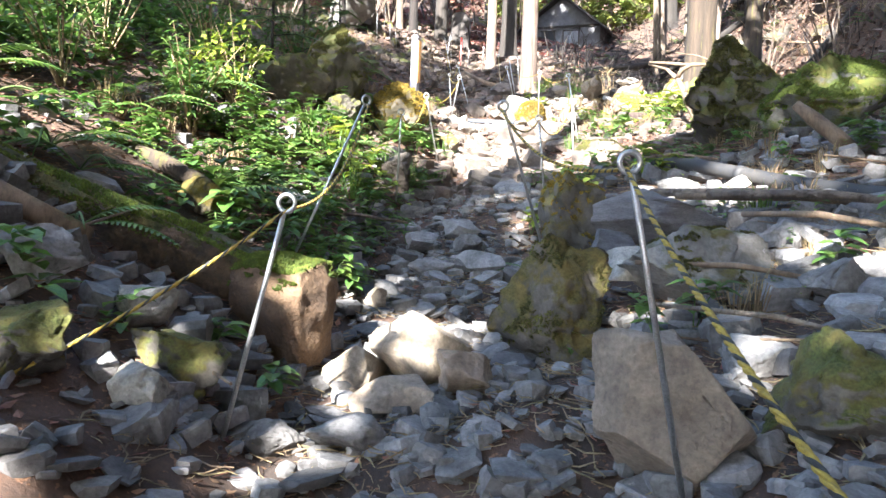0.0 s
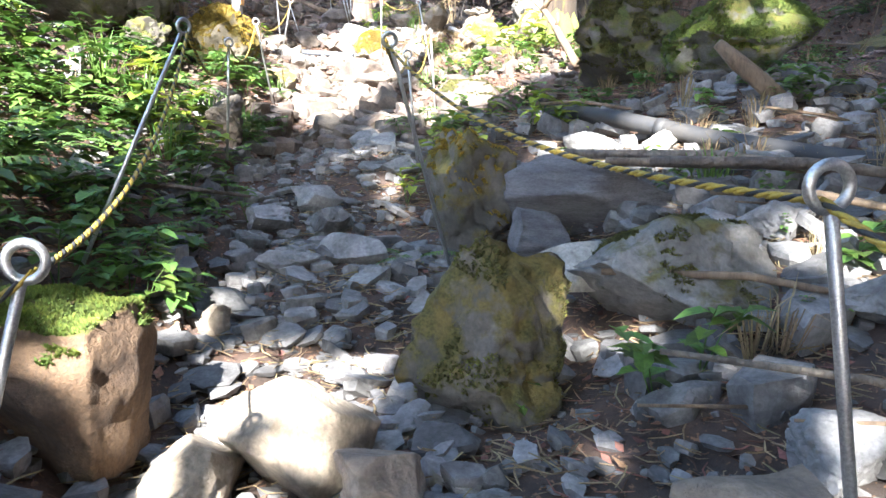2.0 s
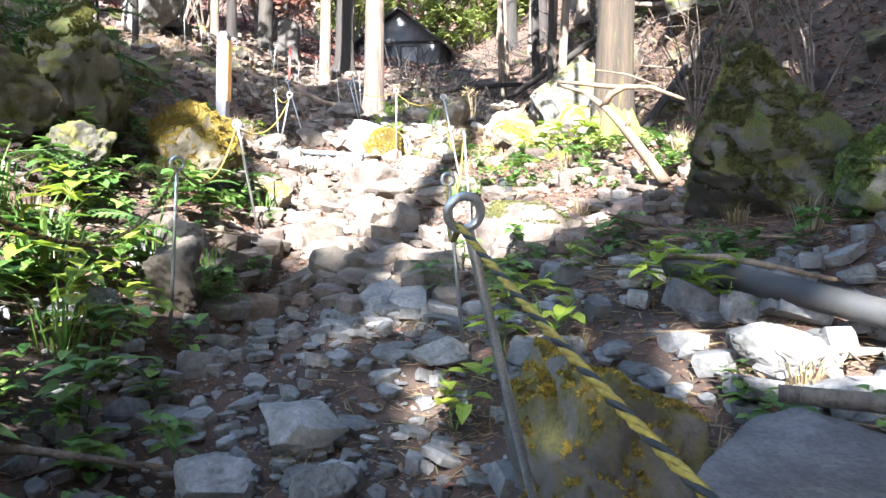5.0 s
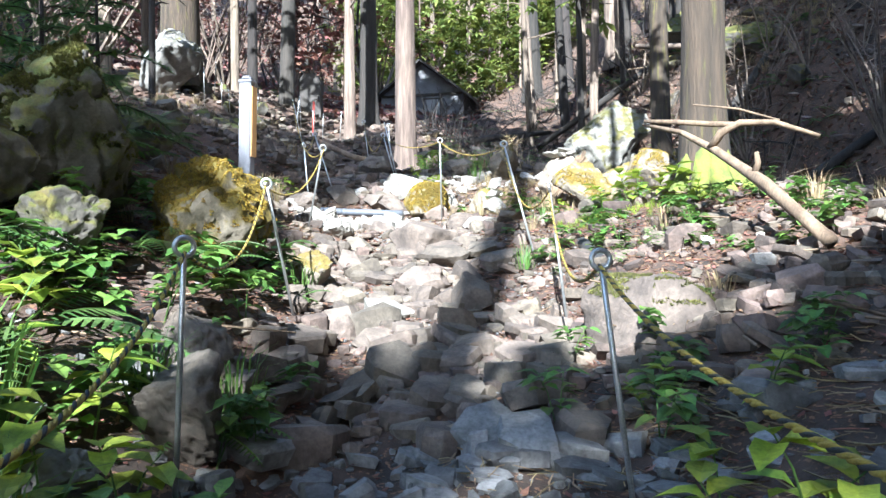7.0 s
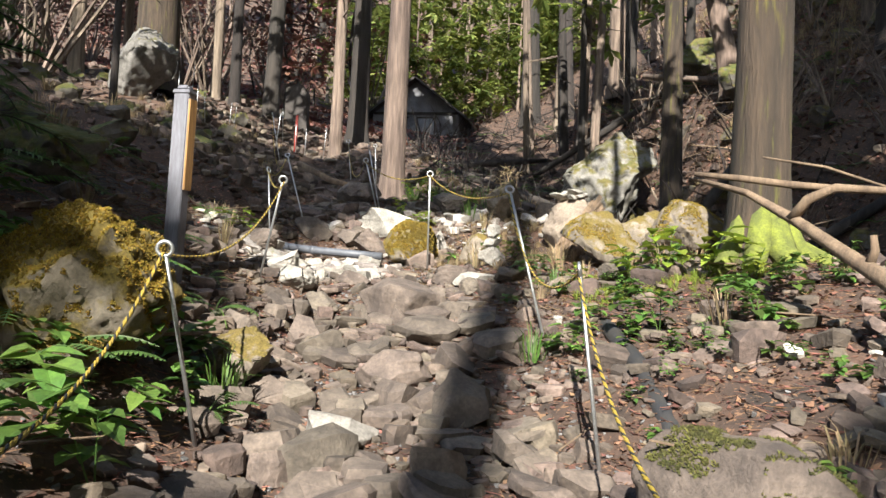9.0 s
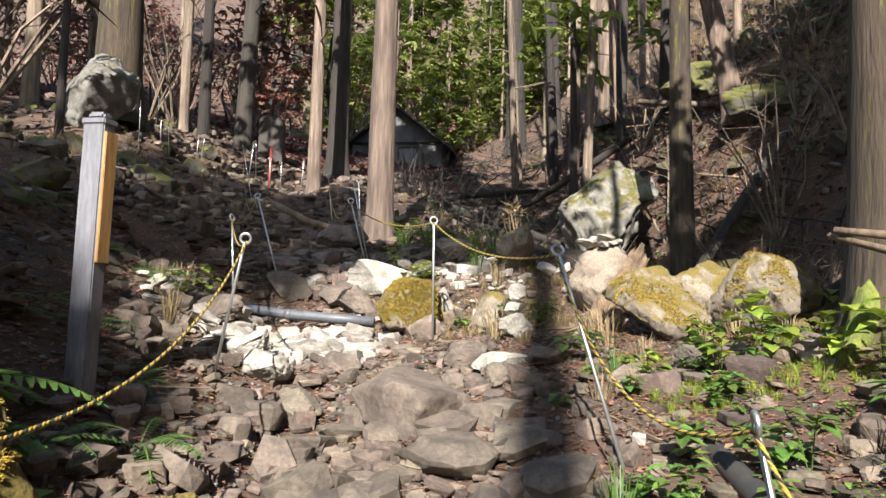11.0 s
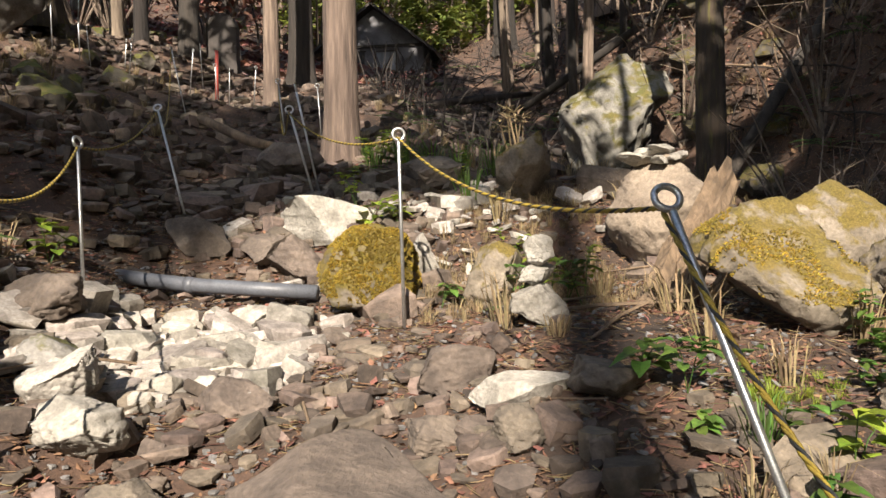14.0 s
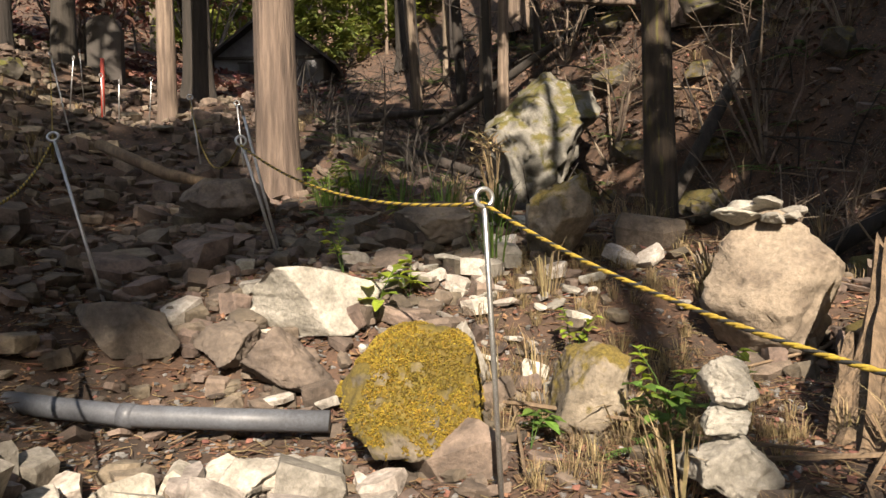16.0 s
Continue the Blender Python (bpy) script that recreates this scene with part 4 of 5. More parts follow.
_k = boulder(2.16, 13.15, 0.74, 0.66, 0.62, M_GOLD, "round rock with golden moss", 65, cuts=8)
moss_coat(_k, M_MOSS_GOLD, 2600, 11, 0.014, -0.05, 0.2)
boulder(-1.84, 13.4, 0.46, 0.36, 0.24, M_ROCK_BROWN, "pinkish flat stone among loose rubble", 66)
boulder(-1.71, 17.4, 0.75, 0.55, 0.42, M_ROCK_BROWN, "brown boulder beside a cedar", 67)
boulder(-1.50, 12.9, 0.34, 0.26, 0.24, M_BOULDER, "dark stone block in shadow", 68)
boulder(-1.20, 12.5, 0.32, 0.28, 0.24, M_PALE, "pale block at the edge of the path", 69)
boulder(-0.18, 14.75, 0.20, 0.16, 0.42, M_PALE, "upright white stone behind a steel pin", 70)
boulder(0.26, 14.3, 0.42, 0.4, 0.42, M_GOLD, "mossy stone on the bank", 71)
boulder(1.40, 12.2, 0.24, 0.2, 0.18, M_ROCK_BROWN, "pinkish angular stone among loose rubble", 72)
boulder(-0.90, 12.25, 0.28, 0.24, 0.22, M_ROCK_BROWN, "grey angular stone among loose rubble", 73)
slab_rock(-1.56, 13.45, 0.46, 0.3, 0.16, M_PALE, "long white slab on the rubble", 74, yaw=13, ledges=0.07)
boulder(-1.38, 12.68, 0.30, 0.24, 0.26, M_PALE, "white block on the rubble", 75)
boulder(-1.02, 13.6, 0.26, 0.2, 0.16, M_PALE, "white stone on the rubble", 76)
boulder(0.05, 13.1, 0.36, 0.28, 0.2, M_ROCK_BROWN, "brown stone in the path", 77)
slab_rock(0.30, 12.8, 0.36, 0.22, 0.14, M_PALE, "long pale slab in the path", 78, yaw=11, ledges=0.07)
boulder(-0.79, 12.9, 0.30, 0.24, 0.18, M_ROCK_BROWN, "brown stone in the path", 79)
boulder(0.0, 12.72, 0.26, 0.2, 0.14, M_ROCK_BROWN, "grey stone in the path", 80)
boulder(0.27, 12.55, 0.18, 0.2, 0.18, M_ROCK_BROWN, "mottled stone in the path", 81)
boulder(0.62, 12.75, 0.3, 0.24, 0.14, M_ROCK_BROWN, "grey stone in shade", 82)
boulder(-1.08, 14.1, 0.30, 0.24, 0.2, M_PALE, "white stone below the grey pipe", 83)
boulder(-0.2, 16.0, 0.5, 0.4, 0.3, M_ROCK_BROWN, "grey stone on the bank", 84)
boulder(-1.0, 14.9, 0.42, 0.3, 0.34, M_ROCK_BROWN, "brown stone beside the steps", 85)
for k, (w, h, z) in enumerate(((0.27, 0.21, 0.0), (0.21, 0.11, 0.19), (0.18, 0.15, 0.28))):
    boulder(0.43, 13.55, w, w * 0.85, h, M_PALE, ("broad base stone", "middle stone", "top stone")[k] + " of a small stacked cairn", 90 + k, z=ground(0.43, 13.55) + z, sink=0.0, name="cairn_stone", yaw=40 * k, group="stacked cairn")
boulder(-8.0, 22.6, 1.45, 1.2, 1.9, M_BOULDER, "tall pale boulder before a thick trunk", 93, sink=0.1)
boulder(3.3, 27.3, 2.3, 2.0, 4.1, M_OUTCROP, "tall mossy outcrop with a hollow", 194, rough=0.13, z=3.8, sink=0.05, strata=0.04)
boulder(6.2, 30.0, 2.0, 2.0, 1.6, M_MOSSY, "mossy rock on the hillside", 95, rough=0.06)
boulder(7.0, 26.0, 2.2, 1.6, 1.2, M_MOSSY, "mossy rock on the hillside", 96, rough=0.06)
bpy.context.view_layer.update()
_tops = [_tan.matrix_world @ v.co for v in _tan.data.vertices]
for k, (dx, dy, w) in enumerate(((-0.12, 0.0, 0.26), (0.04, 0.05, 0.24), (0.0, -0.08, 0.16), (0.14, -0.02, 0.16), (-0.05, 0.08, 0.18), (0.09, -0.1, 0.12))):
    top = max([p.z for p in _tops if math.hypot(p.x - 1.28 - dx, p.y - 14.8 - dy) < 0.07] or [4.0])
    boulder(1.28 + dx, 14.8 + dy, w, w * 0.7, w * 0.36, M_PALE, "thin white flake of limestone on a rock", 700 + k, z=top - 0.03, sink=0.1, yaw=37 * k, detail=4, cuts=14, name="rock_flake", group="rock flakes")


# ---- the things beside the path ----
def marker_post(x, y, base, top):
    th = empty("marker_post", (x, y, base))
    h = top - base
    # the body's shade comes from its paint colour, not from a cast shadow
    part("body", box(0.115, 0.085, h - 0.06, (0, 0, (h - 0.06) / 2), 0.006), M_POST_GREY, th)
    part("cap", join(box(0.13, 0.10, 0.03, (0, 0, h - 0.05), 0.006), box(0.09, 0.07, 0.035, (0, 0, h - 0.02), 0.012)), M_POST_GREY, th, "pale pointed cap")
    part("side_board", box(0.016, 0.082, 0.62, (0.0665, 0, h - 0.41), 0.003), M_POST_WOOD, th, "orange-brown wooden side board")
    th.rotation_euler = (0, radians(1.0), radians(-10))
    return tagged(th, "weathered grey square wooden marker post, shade in its paint, orange side", "marker post")


marker_post(-1.70, 11.2, 2.95, 4.50)


def pipe(points, radius, mat, label, bands=()):
    th = empty("pipe", points[0])
    o = Vector(points[0])
    part("tube", tube([Vector(p) - o for p in points], [radius] * len(points), 16), mat, th, smooth=True)
    for a, b in bands:
        p, q = Vector(points[a]) - o, Vector(points[b]) - o
        d = (q - p).normalized()
        part("coupling", tube([p - d * 0.03, p + d * 0.03], [radius * 1.12] * 2, 16), mat, th, smooth=True)
    return tagged(th, label, "pipe")


pipe([(-0.80, 14.40, 3.45), (-1.2, 14.44, 3.47), (-1.60, 14.5, 3.49), (-1.92, 14.58, 3.52), (-2.12, 14.64, 3.54)], 0.045, M_PIPE, "grey plastic pipe lying across the rubble", ((2, 3),))
pipe([(1.20, 11.85, 3.08), (1.24, 11.2, 2.99), (1.30, 10.4, 2.84), (1.34, 9.75, 2.62), (1.36, 9.5, 2.44)], 0.055, M_PIPE_DARK, "black plastic pipe running down behind a boulder")
pipe([(2.02, 7.2, 2.5), (2.37, 6.64, 2.45), (2.65, 6.34, 2.39), (2.92, 6.08, 2.33), (3.3, 5.6, 2.27), (3.9, 4.8, 2.2)], 0.055, M_PIPE_DARK, "black plastic pipe lying among rubble", ((2, 3),))


def log(points, radii, mat, label, name="log", sides=12, wobble=0.25, category="log"):
    ob = part(name, tube(points, radii, sides, True, wobble), mat, smooth=True)
    return tagged(ob, label, category)


log([(3.02, 6.62, 2.93), (3.15, 6.62, 2.82), (3.32, 6.58, 2.68), (3.5, 6.54, 2.5)], [0.035, 0.055, 0.06, 0.06], M_WOOD, "broken pale log leaning on a mossy boulder")
_k = log([(-1.9, 3.1, 2.5), (-1.4, 3.25, 2.3), (-0.95, 3.4, 2.12), (-0.56, 3.55, 1.98), (-0.15, 3.68, 1.83), (0.18, 3.74, 1.7)], [0.17, 0.19, 0.19, 0.19, 0.18, 0.15], M_LOG_MOSS, "rotten mossy log lying on the bank", sides=16, wobble=0.5)
moss_coat(_k, M_MOSS_FRESH, 6000, 13, 0.016, 0.0, 0.3)
log([(-1.6, 4.6, 2.5), (-1.0, 4.5, 2.35), (-0.5, 4.3, 2.2)], [0.05, 0.06, 0.04], M_BARK_MOSS, "mossy branch on the bank")
log([(-0.3, 3.1, 1.98), (-0.9, 2.95, 2.26), (-1.7, 2.8, 2.55)], [0.05, 0.06, 0.06], M_WOOD, "brown broken branch on the bank")
# dead branch caught before the mossy cedar
_b = empty("dead_branch", (2.4, 10.4, 3.6))
_o = np.array((2.4, 10.4, 3.6))
for pts, rad in (([(1.76, 11.3, 4.0), (2.01, 11.0, 3.88), (2.16, 10.6, 3.68), (2.23, 10.2, 3.5), (2.27, 9.8, 3.34), (2.42, 9.2, 2.96)], [0.014, 0.022, 0.032, 0.038, 0.042, 0.044]),
                 ([(2.14, 10.62, 3.69), (2.2, 10.55, 3.8), (2.32, 10.5, 3.86), (2.53, 10.4, 3.84), (2.8, 10.3, 3.72)], [0.03, 0.03, 0.026, 0.022, 0.014]),
                 ([(1.76, 11.25, 4.02), (2.0, 11.1, 3.98), (2.25, 10.95, 3.93), (2.45, 10.8, 3.9)], [0.016, 0.022, 0.024, 0.018]),
                 ([(2.255, 9.97, 3.43), (2.27, 9.95, 3.5), (2.26, 9.95, 3.57)], [0.024, 0.02, 0.016]),
                 ([(2.1, 11.0, 4.1), (2.39, 10.8, 4.02), (2.63, 10.6, 3.89)], [0.007, 0.009, 0.008])):
    s = tube(pts, rad, 8, True, 0.25)
    part("limb", (s[0] - _o, s[1]), M_WOOD, _b, smooth=True)
tagged(_b, "bare forked dead branch caught before a cedar", "branch")
# splintered stump: a flattened, ridged shell with a jagged broken top
_r = rnd(31)
_th = empty("broken_stump", (0.97, 13.61, 3.30))
def splintered(base, tip, wide, deep, seed, sides=22, rings=9):
    r = rnd(seed)
    base, tip = Vector(base), Vector(tip)
    ax = (tip - base).normalized()
    u = ax.cross(Vector((0.6, -0.75, 0.2))).normalized()
    w = ax.cross(u)
    ends = [1.0 - 0.14 * abs(math.sin(k * 0.55 + seed)) - r.uniform(0, 0.1) for k in range(sides)]
    ridge = [r.uniform(0.72, 1.15) for _ in range(sides)]
    v, f = [], []
    for i in range(rings):
        s = i / (rings - 1)
        for k in range(sides):
            a = 6.283 * k / sides
            h = s * ends[k]
            rad = ridge[k] * (1 - 0.42 * h + 0.75 * math.exp(-h * 9)) * (1 + 0.35 * noise.noise((k * 0.7, h * 7, seed)))
            v.append(base + (tip - base) * h + u * math.cos(a) * wide * rad + w * math.sin(a) * deep * rad)
    v.append(base + (tip - base) * 0.82)
    for i in range(rings - 1):
        for k in range(sides):
            k2 = (k + 1) % sides
            f.append((i * sides + k, i * sides + k2, (i + 1) * sides + k2, (i + 1) * sides + k))
    f += [((rings - 1) * sides + k, (rings - 1) * sides + (k + 1) % sides, len(v) - 1) for k in range(sides)]
    return to_tris(v, f)


part("body", splintered((-0.05, -0.05, -0.15), (0.64, 0.72, 0.93), 0.145, 0.1, 5), M_STUMP, _th)
part("splinter", splintered((-0.12, 0.02, -0.1), (0.25, 0.48, 0.52), 0.07, 0.05, 8, 14, 7), M_STUMP, _th, "short broken splinter")
part("splinter", splintered((0.1, -0.1, -0.1), (0.55, 0.42, 0.36), 0.06, 0.05, 11, 14, 7), M_STUMP, _th, "short broken splinter")
tagged(_th, "splintered leaning brown stump among rocks", "stump")
log([(-2.9, 18.2, 5.0), (-2.3, 18.0, 4.72), (-1.9, 17.9, 4.62)], [0.05, 0.05, 0.04], M_WOOD, "fallen branch beside the path")
log([(3.0, 22.0, 4.2), (2.0, 20.6, 4.4), (1.0, 19.0, 4.3)], [0.12, 0.13, 0.11], M_BARK_DARK, "fallen trunk lying in the gully")
for x, y, L, a in ((1.2, 27.5, 4.5, 12), (3.8, 31.5, 5.0, -18), (0.2, 32.5, 4.0, 30), (5.6, 24.0, 3.6, 25), (6.4, 20.5, 3.2, -30)):
    c, t = math.cos(radians(a)) * L / 2, math.sin(radians(a)) * L / 2
    log([(x - c, y - t, ground(x - c, y - t) + 0.12), (x, y, max(ground(x, y), (ground(x - c, y - t) + ground(x + c, y + t)) / 2) + 0.12), (x + c, y + t, ground(x + c, y + t) + 0.12)], [0.1, 0.12, 0.08], M_BARK_DARK, "fallen dark trunk lying on the slope")
log([(4.5, 29, 9.6), (6.5, 28.2, 9.3), (8.5, 28, 10.2)], [0.08, 0.1, 0.1], M_BARK, "fallen trunk on the hillside")


def dead_plant(x, y, h, seed):
    r = rnd(seed)
    th = empty("dead_plant", (x, y, ground(x, y)))
    st = []
    for k in range(4):
        t = Vector((r.uniform(-0.16, 0.16), r.uniform(-0.1, 0.1), h * r.uniform(0.8, 1.05)))
        st.append(tube([(0, 0, -0.03), t * 0.5 + Vector((0.03, 0, 0)), t], [0.013, 0.01, 0.007], 5))
        for _ in range(6):
            a = r.uniform(0, 6.28)
            st.append(tube([t, t + Vector((math.cos(a) * 0.11, math.sin(a) * 0.11, r.uniform(-0.02, 0.07)))], [0.008, 0.004], 4))
    part("stalk", join(*st), M_STRAW, th)
    lv = [leaf((r.uniform(-0.2, 0.2), r.uniform(-0.1, 0.1), h * r.uniform(0.85, 1.05)), (r.gauss(0, 1), r.gauss(0, 1), -0.3), (0, 0, 1), 0.08, 0.035) for _ in range(16)]
    part("withered_leaves", join(*lv), M_STRAW, th)
    return tagged(th, "withered straw-coloured plant stalk standing dry", "dead plant")


dead_plant(0.62, 18.4, 0.75, 3)
dead_plant(0.5, 18.0, 0.55, 4)


# ---- hut and stone monument ----
def hut(x, y, z, turn):
    th = empty("hut", (x, y, z))
    w, d, h, ridge = 3.9, 3.4, 1.5, 3.0
    def gable(y0, y1):
        v = [(-w / 2, y0, -0.3), (w / 2, y0, -0.3), (w / 2, y0, h), (0, y0, ridge - 0.08), (-w / 2, y0, h), (-w / 2, y1, -0.3), (w / 2, y1, -0.3), (w / 2, y1, h), (0, y1, ridge - 0.08), (-w / 2, y1, h)]
        return to_tris(v, [(0, 1, 2, 3, 4), (9, 8, 7, 6, 5), (0, 5, 6, 1), (1, 6, 7, 2), (2, 7, 8, 3), (3, 8, 9, 4), (4, 9, 5, 0)])
    part("foundation", box(w + 0.1, d + 0.1, 1.3, (0, 0, -0.75)), M_STONE_ONE, th, "rough grey stone footing")
    part("front_wall", gable(-d / 2, -d / 2 + 0.12), M_PLASTER, th)
    part("back_wall", gable(d / 2 - 0.12, d / 2), M_PLASTER, th)
    for s in (-1, 1):
        part("side_wall", box(0.12, d - 0.25, h + 0.3, (s * (w / 2 - 0.06), 0, (h - 0.3) / 2)), M_PLASTER, th)
        L = math.hypot(w / 2 + 0.5, ridge - h + 0.38)
        sl = math.atan2(ridge - h + 0.38, w / 2 + 0.5)
        rb = box(L, d + 0.9, 0.09)
        m = np.array(pose(s * (w / 4 + 0.25), 0, (ridge + h) / 2 - 0.16, 0, s * math.degrees(sl), 0))
        part("roof", (rb[0] @ m[:3, :3].T + m[:3, 3], rb[1]), M_ROOF, th)
    door = part("door", box(0.75, 0.05, 1.5, (0.5, -d / 2 - 0.03, 0.5)), M_DOOR, th, "pale grey plank door")
    part("door_frame", join(box(0.06, 0.08, 1.6, (0.1, -d / 2 - 0.03, 0.5)), box(0.06, 0.08, 1.6, (0.9, -d / 2 - 0.03, 0.5)), box(0.86, 0.08, 0.06, (0.5, -d / 2 - 0.03, 1.28))), M_BARK_DARK, th)
    win = part("window", box(0.7, 0.04, 0.55, (-0.7, -d / 2 - 0.02, 1.0)), M_DARK, th, "dark window")
    part("window_frame", join(box(0.8, 0.06, 0.05, (-0.7, -d / 2 - 0.03, 1.3)), box(0.8, 0.06, 0.05, (-0.7, -d / 2 - 0.03, 0.7)), box(0.05, 0.06, 0.6, (-0.7, -d / 2 - 0.03, 1.0))), M_BARK_DARK, win)
    part("beam", box(w - 0.1, 0.08, 0.1, (0, -d / 2 - 0.04, h - 0.02)), M_BARK_DARK, th)
    th.rotation_euler = (0, 0, radians(turn))
    return tagged(th, "small grey plastered hut with a dark gable roof", "hut")


hut(-3.5, 40.2, 8.85, -6)


def monument(x, y, z):
    th = empty("stone_monument", (x, y, z))
    v, n = [], 14
    for yy in (-0.12, 0.12):
        v += [(-0.36, yy, 0.4), (0.36, yy, 0.4)] + [(0.36 * math.cos(a), yy, 1.75 + 0.36 * math.sin(a)) for a in np.linspace(0, math.pi, n)]
    m = n + 2
    f = [tuple(range(m)), tuple(range(m, 2 * m))[::-1]] + [(i, i + m, (i + 1) % m + m, (i + 1) % m) for i in range(m)]
    part("slab", to_tris(v, f), M_ROOF, th, "round-topped dark stone slab")
    part("plinth", box(1.0, 0.6, 0.3, (0, 0, 0.28), 0.02), M_STONE_ONE, th)
    part("base", box(1.3, 0.9, 0.4, (0, 0, -0.05), 0.03), M_STONE_ONE, th)
    return tagged(th, "round-topped dark stone monument on a plinth", "monument")


monument(-5.75, 27.4, 6.55)
log([(-4.6, 23.6, 5.9), (-4.58, 23.6, 6.95)], [0.03, 0.03], M_REDPAINT, "thin red pole standing in the ground", name="red_pole", wobble=0, category="pole")


# ---- plants ----
HERB = [herb_shape(s, *a) for s, a in ((1, (0.26, 22, 0.125)), (2, (0.34, 27, 0.11)), (3, (0.2, 18, 0.14)), (4, (0.3, 36, 0.075)))]
FERN = [fern_shape(s, L, n) for s, L, n in ((1, 0.38, 7), (2, 0.3, 6), (3, 0.46, 8))]
GRASS = [grass_shape(s, h, n) for s, h, n in ((1, 0.26, 36), (2, 0.2, 44), (3, 0.34, 30))]


def plant(kind, k, mat, label, category, group):
    th = empty(category.replace(" ", "_"), (0, 0, -50))
    if kind == "herb":
        part("foliage", HERB[k][0], mat, th)
        part("stalk", HERB[k][1], M_FERN, th)
    else:
        part("frond_spray" if kind == "fern" else "blade_tuft", (FERN if kind == "fern" else GRASS)[k], mat, th)
    return tagged(th, label, category, group)


def plant_set(kind, k, mat, label, category, group, places):
    first = plant(kind, k, mat, label, category, group)
    for i, (x, y, s) in enumerate(places):
        m = pose(x, y, ground(x, y) + 0.02, 0, 0, (i * 97) % 360) @ Matrix.Scale(s, 4)
        if i == 0:
            first.matrix_world = m
        else:
            copy_thing(first, m)


plant_set("fern", 0, M_FERN, "green fern at the edge of the path", "fern", "ferns", [(1.2, 5.5, 0.8), (-0.75, 9.6, 1.0), (-1.3, 11.0, 1.3), (-1.5, 10.6, 1.2), (-0.15, 5.2, 0.9), (-1.1, 19.0, 1.2), (-0.5, 7.6, 1.1), (-0.95, 18.3, 1.1), (0.36, 13.95, 0.6), (0.5, 14.05, 0.7), (-0.95, 17.4, 0.9), (-0.3, 16.2, 0.7)])
plant_set("fern", 2, M_LEAF, "large green fern on the bank", "fern", "ferns", [(-1.2, 6.4, 1.2), (-1.9, 5.2, 1.3), (-2.3, 6.6, 1.4), (-2.2, 8.6, 1.1), (-1.9, 10.3, 1.4), (-2.6, 9.6, 1.5), (-0.9, 5.0, 1.0), (-1.3, 3.9, 1.2), (-2.4, 4.3, 1.3)])
plant_set("herb", 0, M_LEAF_YOUNG, "yellow-green broad-leaved herb beside the path", "herb", "broad-leaved herbs", [(2.0, 6.95, 1.0), (1.88, 7.15, 0.9), (2.15, 6.8, 0.9), (-0.55, 6.75, 1.2), (-0.8, 6.9, 1.3), (-0.75, 7.3, 1.2), (-1.05, 7.2, 1.3), (-1.2, 7.7, 1.2), (-0.5, 7.05, 1.0), (1.05, 6.6, 1.0), (1.25, 7.0, 1.0), (1.45, 6.9, 1.1), (1.55, 7.6, 0.9), (1.2, 7.9, 0.8), (1.5, 12.0, 1.0), (1.75, 12.1, 1.2), (2.0, 11.8, 1.3), (1.85, 12.4, 1.2), (2.2, 11.4, 1.2), (1.1, 12.0, 0.7), (-0.6, 15.1, 0.9), (-0.4, 15.3, 0.8), (-2.1, 13.3, 0.8), (-2.3, 14.2, 0.9), (2.4, 12.9, 1.1)])
plant_set("herb", 1, M_LEAF, "leafy green herb among stones", "herb", "broad-leaved herbs", [(1.2, 7.65, 0.9), (1.32, 7.45, 0.9), (-0.32, 7.7, 1.0), (-0.4, 7.5, 1.0), (0.1, 4.62, 1.0), (0.2, 4.4, 0.9), (-0.05, 4.35, 1.1), (-0.15, 4.6, 1.1), (0.3, 4.75, 0.7), (0.45, 14.0, 0.9), (0.62, 14.05, 0.9), (0.2, 4.5, 0.9), (0.1, 4.9, 0.9), (0.05, 6.3, 0.9), (-0.3, 6.2, 1.1), (-0.45, 6.6, 1.1), (-0.6, 7.4, 1.2), (-0.75, 8.7, 1.2), (-0.95, 8.2, 1.3), (0.85, 7.9, 0.9), (2.15, 3.9, 0.9), (2.3, 4.0, 1.0), (1.9, 8.0, 0.8), (2.0, 10.6, 1.1), (1.5, 10.9, 1.0), (1.25, 9.3, 0.8), (0.95, 8.7, 0.8), (2.6, 9.9, 1.0), (0.85, 12.6, 0.7)])
plant_set("herb", 2, M_LEAF, "low herb with wide round leaves", "herb", "broad-leaved herbs", [(-0.25, 4.2, 1.0), (-0.45, 4.4, 1.2), (-0.2, 4.75, 0.9), (-0.55, 3.9, 1.0), (-0.35, 5.1, 1.0), (0.6, 3.1, 0.7), (0.35, 3.1, 0.8), (1.75, 4.1, 0.8), (0.72, 12.75, 0.8), (-0.05, 14.1, 0.6)])
plant_set("grass", 0, M_LEAF, "tuft of green grass", "grass tuft", "grass tufts", [(-0.7, 7.6, 1.3), (-0.95, 7.0, 1.4), (-0.6, 6.6, 1.1), (-1.3, 7.1, 1.4), (-0.5, 7.9, 1.0), (-0.62, 18.2, 1.3), (-0.3, 17.8, 1.2), (0.0, 17.2, 1.1), (0.3, 16.6, 1.2), (-0.9, 17.9, 1.2), (0.1, 15.6, 1.0), (0.95, 12.2, 0.55), (-0.8, 9.9, 0.9), (0.75, 10.9, 0.8), (2.7, 5.4, 0.9)])
plant_set("herb", 3, M_LEAF_YOUNG, "small bright herb on the bank", "herb", "broad-leaved herbs", [(-0.75, 15.6, 1.0), (-0.35, 16.3, 1.0), (0.0, 16.0, 0.9), (-1.0, 18.4, 1.3), (-0.7, 18.1, 1.3), (0.35, 14.9, 0.8), (-0.95, 17.9, 1.2), (0.7, 13.95, 1.0), (0.55, 14.2, 1.0)])
